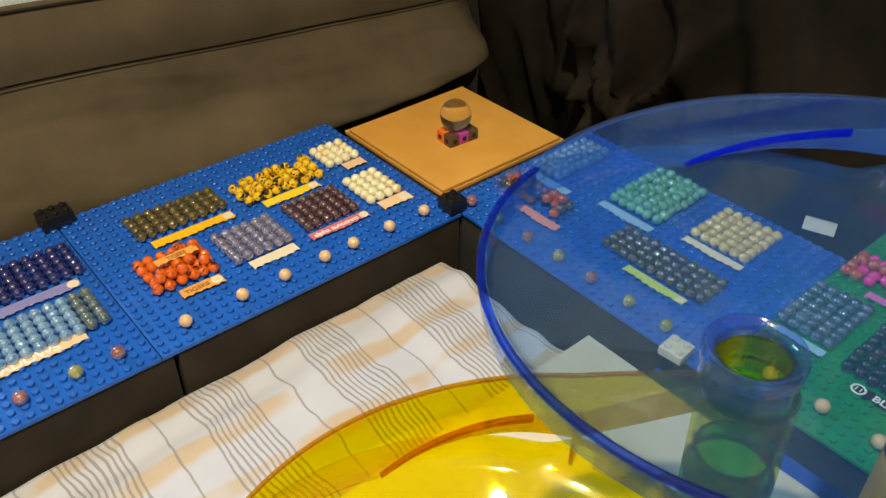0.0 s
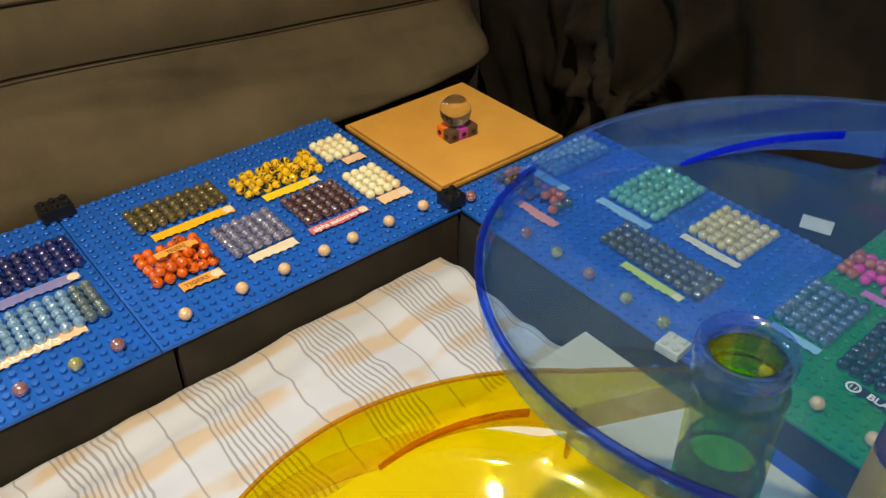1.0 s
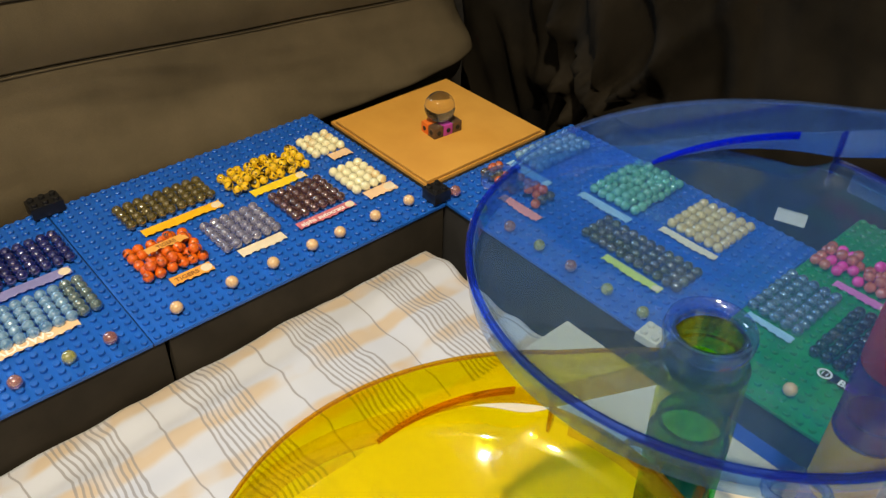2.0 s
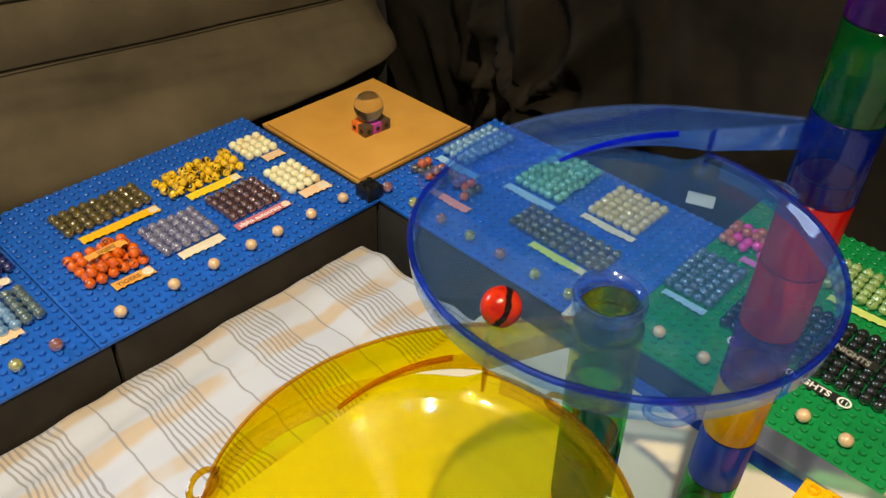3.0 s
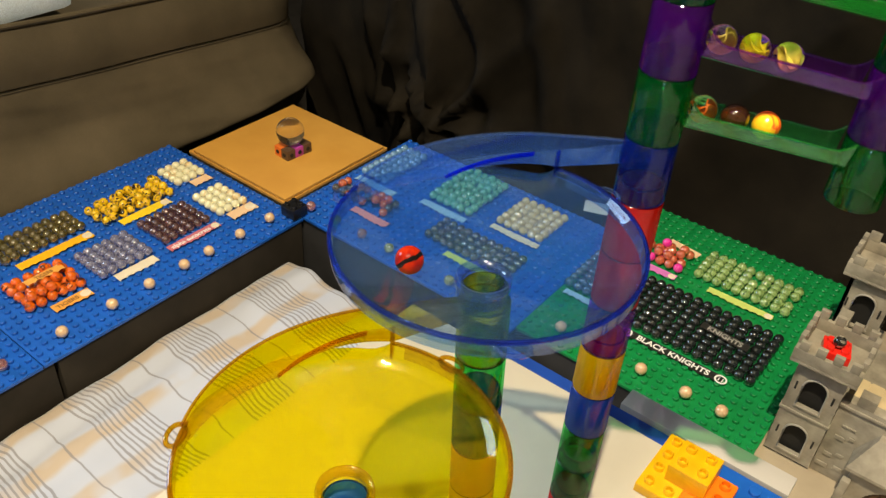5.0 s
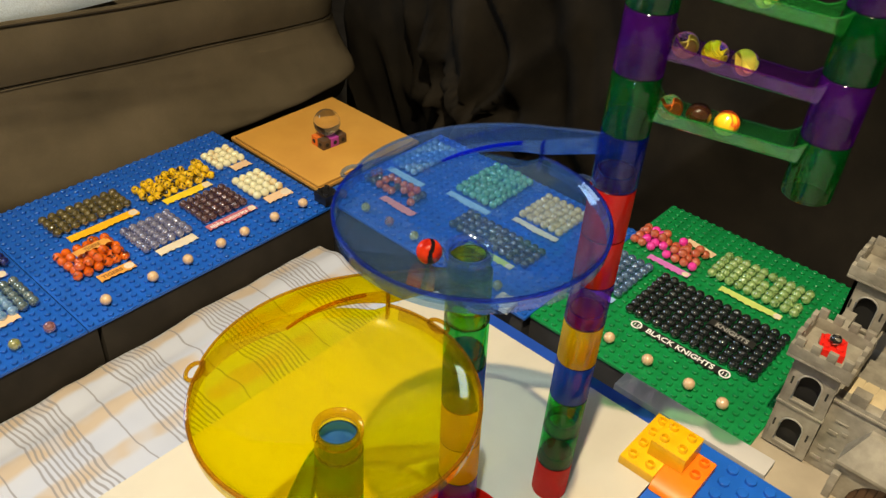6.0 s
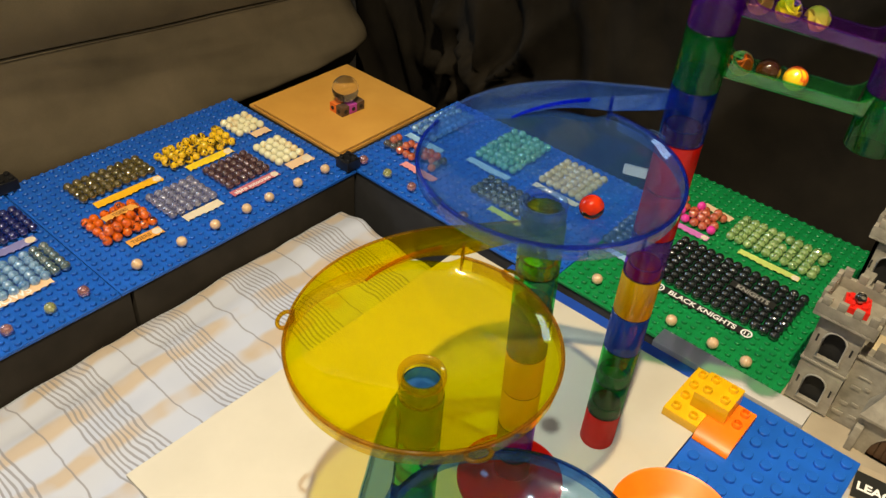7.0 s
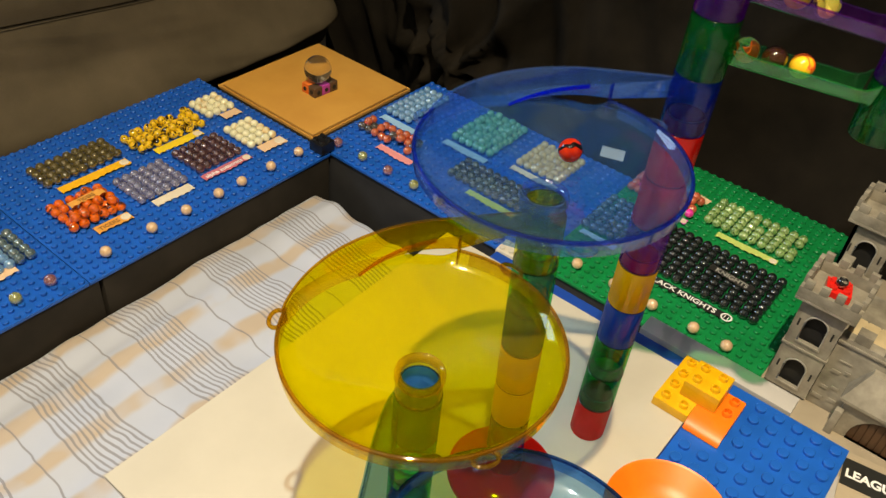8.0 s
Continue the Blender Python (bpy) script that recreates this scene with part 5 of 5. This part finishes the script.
tower(0.806, 0.864, 0.506, 0.566, 2, 0.077, castle)
tower(0.806, 0.862, 0.690, 0.748, 2, 0.088, castle)
# gate wall between, its walk and gate
part("gate_wall", boxed(0.8645, 1.14, 0.512, 0.528, -0.0035, 0.122, bevel=0.001), CASTLE_GREY, castle)
part("side_wall", boxed(0.812, 0.828, 0.567, 0.689, -0.0035, 0.122, bevel=0.001), CASTLE_GREY, castle)
part("walkway", boxed(0.866, 1.14, 0.529, 0.575, 0.106, 0.112, bevel=0.0005), CASTLE_TAN, castle)
for i in range(16):
    part("plank", boxed(0.868 + i * 0.017, 0.883 + i * 0.017, 0.530, 0.574, 0.1125, 0.1145, bevel=0.0004), CASTLE_TAN, castle)
for i in range(7):
    part("merlon", boxed(0.880 + i * 0.038, 0.900 + i * 0.038, 0.512, 0.528, 0.122, 0.137, bevel=0.0006), CASTLE_GREY, castle)
plate_with_arch("gatehouse", 0.122, 0.060, 0.082, 0.050, 0.0, 0.026, CASTLE_GREY, castle, pose(0.968, 0.484, -0.0035))
bm = bmesh.new()
lo_ = [bm.verts.new(p) for p in ((0.900, 0.476, 0.0562), (1.036, 0.476, 0.0562), (1.036, 0.5115, 0.0562), (0.900, 0.5115, 0.0562))]
mid_ = [bm.verts.new((v.co.x, v.co.y, 0.0605)) for v in lo_]
hi_ = [bm.verts.new(p) for p in ((0.918, 0.500, 0.1000), (1.018, 0.500, 0.1000), (1.018, 0.5115, 0.1000), (0.918, 0.5115, 0.1000))]
bm.faces.new(lo_[::-1])
bm.faces.new(hi_)
for A, B in ((lo_, mid_), (mid_, hi_)):
    for k in range(4):
        bm.faces.new((A[k], A[(k + 1) % 4], B[(k + 1) % 4], B[k]))
bmesh.ops.recalc_face_normals(bm, faces=bm.faces)
part("gatehouse_roof", bm, CASTLE_GREY, castle, angle=20)
for x in (0.9065, 1.0295):
    part("buttress", boxed(x - 0.005, x + 0.005, 0.474, 0.4838, -0.0035, 0.040, bevel=0.0015), CASTLE_GREY, castle)
gate = part("gate", boxed(0.926, 1.010, 0.490, 0.494, -0.0035, 0.048, bevel=0.0005), CASTLE_BROWN, castle, "brown plank gate")
for i in range(9):
    part("plank", boxed(0.9275 + i * 0.0091, 0.9355 + i * 0.0091, 0.4872, 0.4898, -0.003, 0.047, bevel=0.0006), CASTLE_BROWN, gate)
for x, z, w, hh in ((0.876, 0.030, 0.010, 0.006), (0.889, 0.036, 0.009, 0.005), (0.880, 0.062, 0.012, 0.006), (0.893, 0.068, 0.007, 0.005), (0.874, 0.010, 0.014, 0.007), (0.893, 0.014, 0.010, 0.006), (0.885, 0.084, 0.016, 0.003)):
    part("stone", boxed(x - w / 2, x + w / 2, 0.5105, 0.5119, z, z + hh, bevel=0.0006), CASTLE_GREY, castle)
part("string_course", boxed(0.8645, 1.14, 0.5095, 0.5119, 0.112, 0.116, bevel=0.0008), CASTLE_GREY, castle)
part("courtyard", boxed(0.829, 1.14, 0.576, 0.80, -0.0035, 0.002), CASTLE_GREY, castle)
brick("toy_brick", "small red toy brick on top of the castle tower", 2, 2, 0.012, RED_BRICK, pose(0.835, 0.536, 0.1584, 0, 0, 14), "")
bm = bmesh.new()
bmesh.ops.create_uvsphere(bm, u_segments=20, v_segments=14, radius=0.0075)
BANDED = marble_glass("black_cream_banded_glass", ((0.01, 0.01, 0.01), (0.02, 0.02, 0.02), (0.60, 0.52, 0.40), (0.02, 0.02, 0.02)), 60, 0.0, 0.06)
tagged(part("marble", bm, BANDED, m=pose(0.835, 0.536, 0.1584 + 0.012 + 0.0085), angle=180), "black and cream marble perched on the red brick", "marble")

# ---- the moving marble ----


def banded_red():
    m, t, b = material("red_glass_with_black_band")
    tc = t.nodes.new("ShaderNodeTexCoord")
    n = t.nodes.new("ShaderNodeTexNoise")
    n.inputs["Scale"].default_value, n.inputs["Detail"].default_value = 130, 3
    link(t, tc.outputs["Object"], n.inputs["Vector"])
    sep = t.nodes.new("ShaderNodeSeparateXYZ")
    link(t, tc.outputs["Object"], sep.inputs[0])
    h = t.nodes.new("ShaderNodeMath")
    h.operation, h.inputs[1].default_value, h.inputs[2].default_value = "MULTIPLY_ADD", 0.0075, -0.0040
    link(t, n.outputs["Fac"], h.inputs[0])
    s = t.nodes.new("ShaderNodeMath")
    s.operation = "ADD"
    link(t, sep.outputs["Z"], s.inputs[0])
    link(t, h.outputs[0], s.inputs[1])
    a = t.nodes.new("ShaderNodeMath")
    a.operation = "ABSOLUTE"
    link(t, s.outputs[0], a.inputs[0])
    r = t.nodes.new("ShaderNodeMapRange")
    r.inputs["From Min"].default_value, r.inputs["From Max"].default_value = 0.0012, 0.0019
    link(t, a.outputs[0], r.inputs["Value"])
    base, k = noise_ramp(t, 90, ((0.35, (0.22, 0.006, 0.002)), (0.65, (0.44, 0.024, 0.003))))
    link(t, mix_rgb(t, (0.006, 0.004, 0.004, 1), base.outputs["Color"], r.outputs[0]), b.inputs["Base Color"])
    b.inputs["Roughness"].default_value = 0.06
    return m


RED_SWIRL = banded_red()
bm = bmesh.new()
bmesh.ops.create_uvsphere(bm, u_segments=36, v_segments=24, radius=0.0082)
racer = tagged(part("marble", bm, RED_SWIRL, angle=180), "glossy red marble with a black band rolling round the blue funnel", "marble")

FC, FZ = (0.686, -0.025), 0.556
# seconds, angle in degrees round the blue funnel, distance from its axis
ORBIT = [(2.4, 78, 0.080), (2.5, 104, 0.0735), (2.6, 136, 0.071), (2.75, 178, 0.068), (2.9, 222, 0.063), (3.0, 256, 0.060), (3.1, 294, 0.063), (3.2, 330, 0.068), (3.3, 362, 0.071), (3.4, 391, 0.073), (3.5, 417, 0.073),
         (3.6, 446, 0.071), (3.7, 474, 0.067), (3.8, 504, 0.062), (3.9, 538, 0.052), (4.0, 577, 0.046), (4.1, 626, 0.045), (4.2, 671, 0.050), (4.3, 699, 0.061), (4.4, 724, 0.067), (4.5, 749, 0.068), (4.6, 780, 0.060), (4.7, 814, 0.050),
         (4.82, 862, 0.042), (4.95, 916, 0.038), (5.1, 976, 0.042), (5.25, 1030, 0.050), (5.4, 1078, 0.052), (5.55, 1125, 0.046), (5.68, 1178, 0.036), (5.8, 1234, 0.032), (5.9, 1289, 0.035), (6.0, 1338, 0.032), (6.1, 1384, 0.030),
         (6.2, 1429, 0.031), (6.3, 1463, 0.037), (6.4, 1502, 0.041), (6.5, 1541, 0.044), (6.6, 1584, 0.045), (6.7, 1615, 0.042), (6.8, 1650, 0.036), (6.9, 1712, 0.024), (7.0, 1806, 0.033), (7.1, 1844, 0.048), (7.2, 1866, 0.053),
         (7.3, 1894, 0.044), (7.4, 1938, 0.032), (7.5, 2001, 0.027), (7.6, 2050, 0.0255), (7.7, 2098, 0.0255), (7.8, 2153, 0.027), (7.9, 2208, 0.033), (8.0, 2261, 0.038)]


def bowl_height(r):
    u = min(1.0, max(0.0, (r - 0.015) / 0.0635))
    return FZ - 0.030 + 0.0215 * u ** 1.35 + 0.0088


def motions():
    rows = []
    spin = Matrix.Identity(3)
    last = None
    stops = [(0.0, Vector((T1[0], T1[1], ZB + 13.2 * TUBE_H))), (1.7, Vector((T1[0], T1[1], ZB + 13.2 * TUBE_H))), (2.0, Vector((T1[0], T1[1], ZB + 12.2 * TUBE_H))), (2.2, Vector((T1[0], T1[1], ZB + 9.4 * TUBE_H))), (2.3, Vector((T1[0] - 0.004, T1[1], FZ + 0.012)))]
    for t, a, r in ORBIT:
        q = radians(a)
        stops.append((t, Vector((FC[0] + r * math.cos(q), FC[1] + r * math.sin(q), bowl_height(r)))))
    for t, p in stops:
        if last is not None:
            d = p - last
            flat = Vector((d.x, d.y, 0))
            if flat.length > 1e-5:
                turn = min(1.2, flat.length / 0.0082 * 0.6)
                spin = Matrix.Rotation(turn, 3, Vector((0, 0, 1)).cross(flat.normalized())) @ spin
        last = p
        rows.append((t, Matrix.Translation(p) @ spin.to_4x4()))
    walk(racer, rows)


motions()
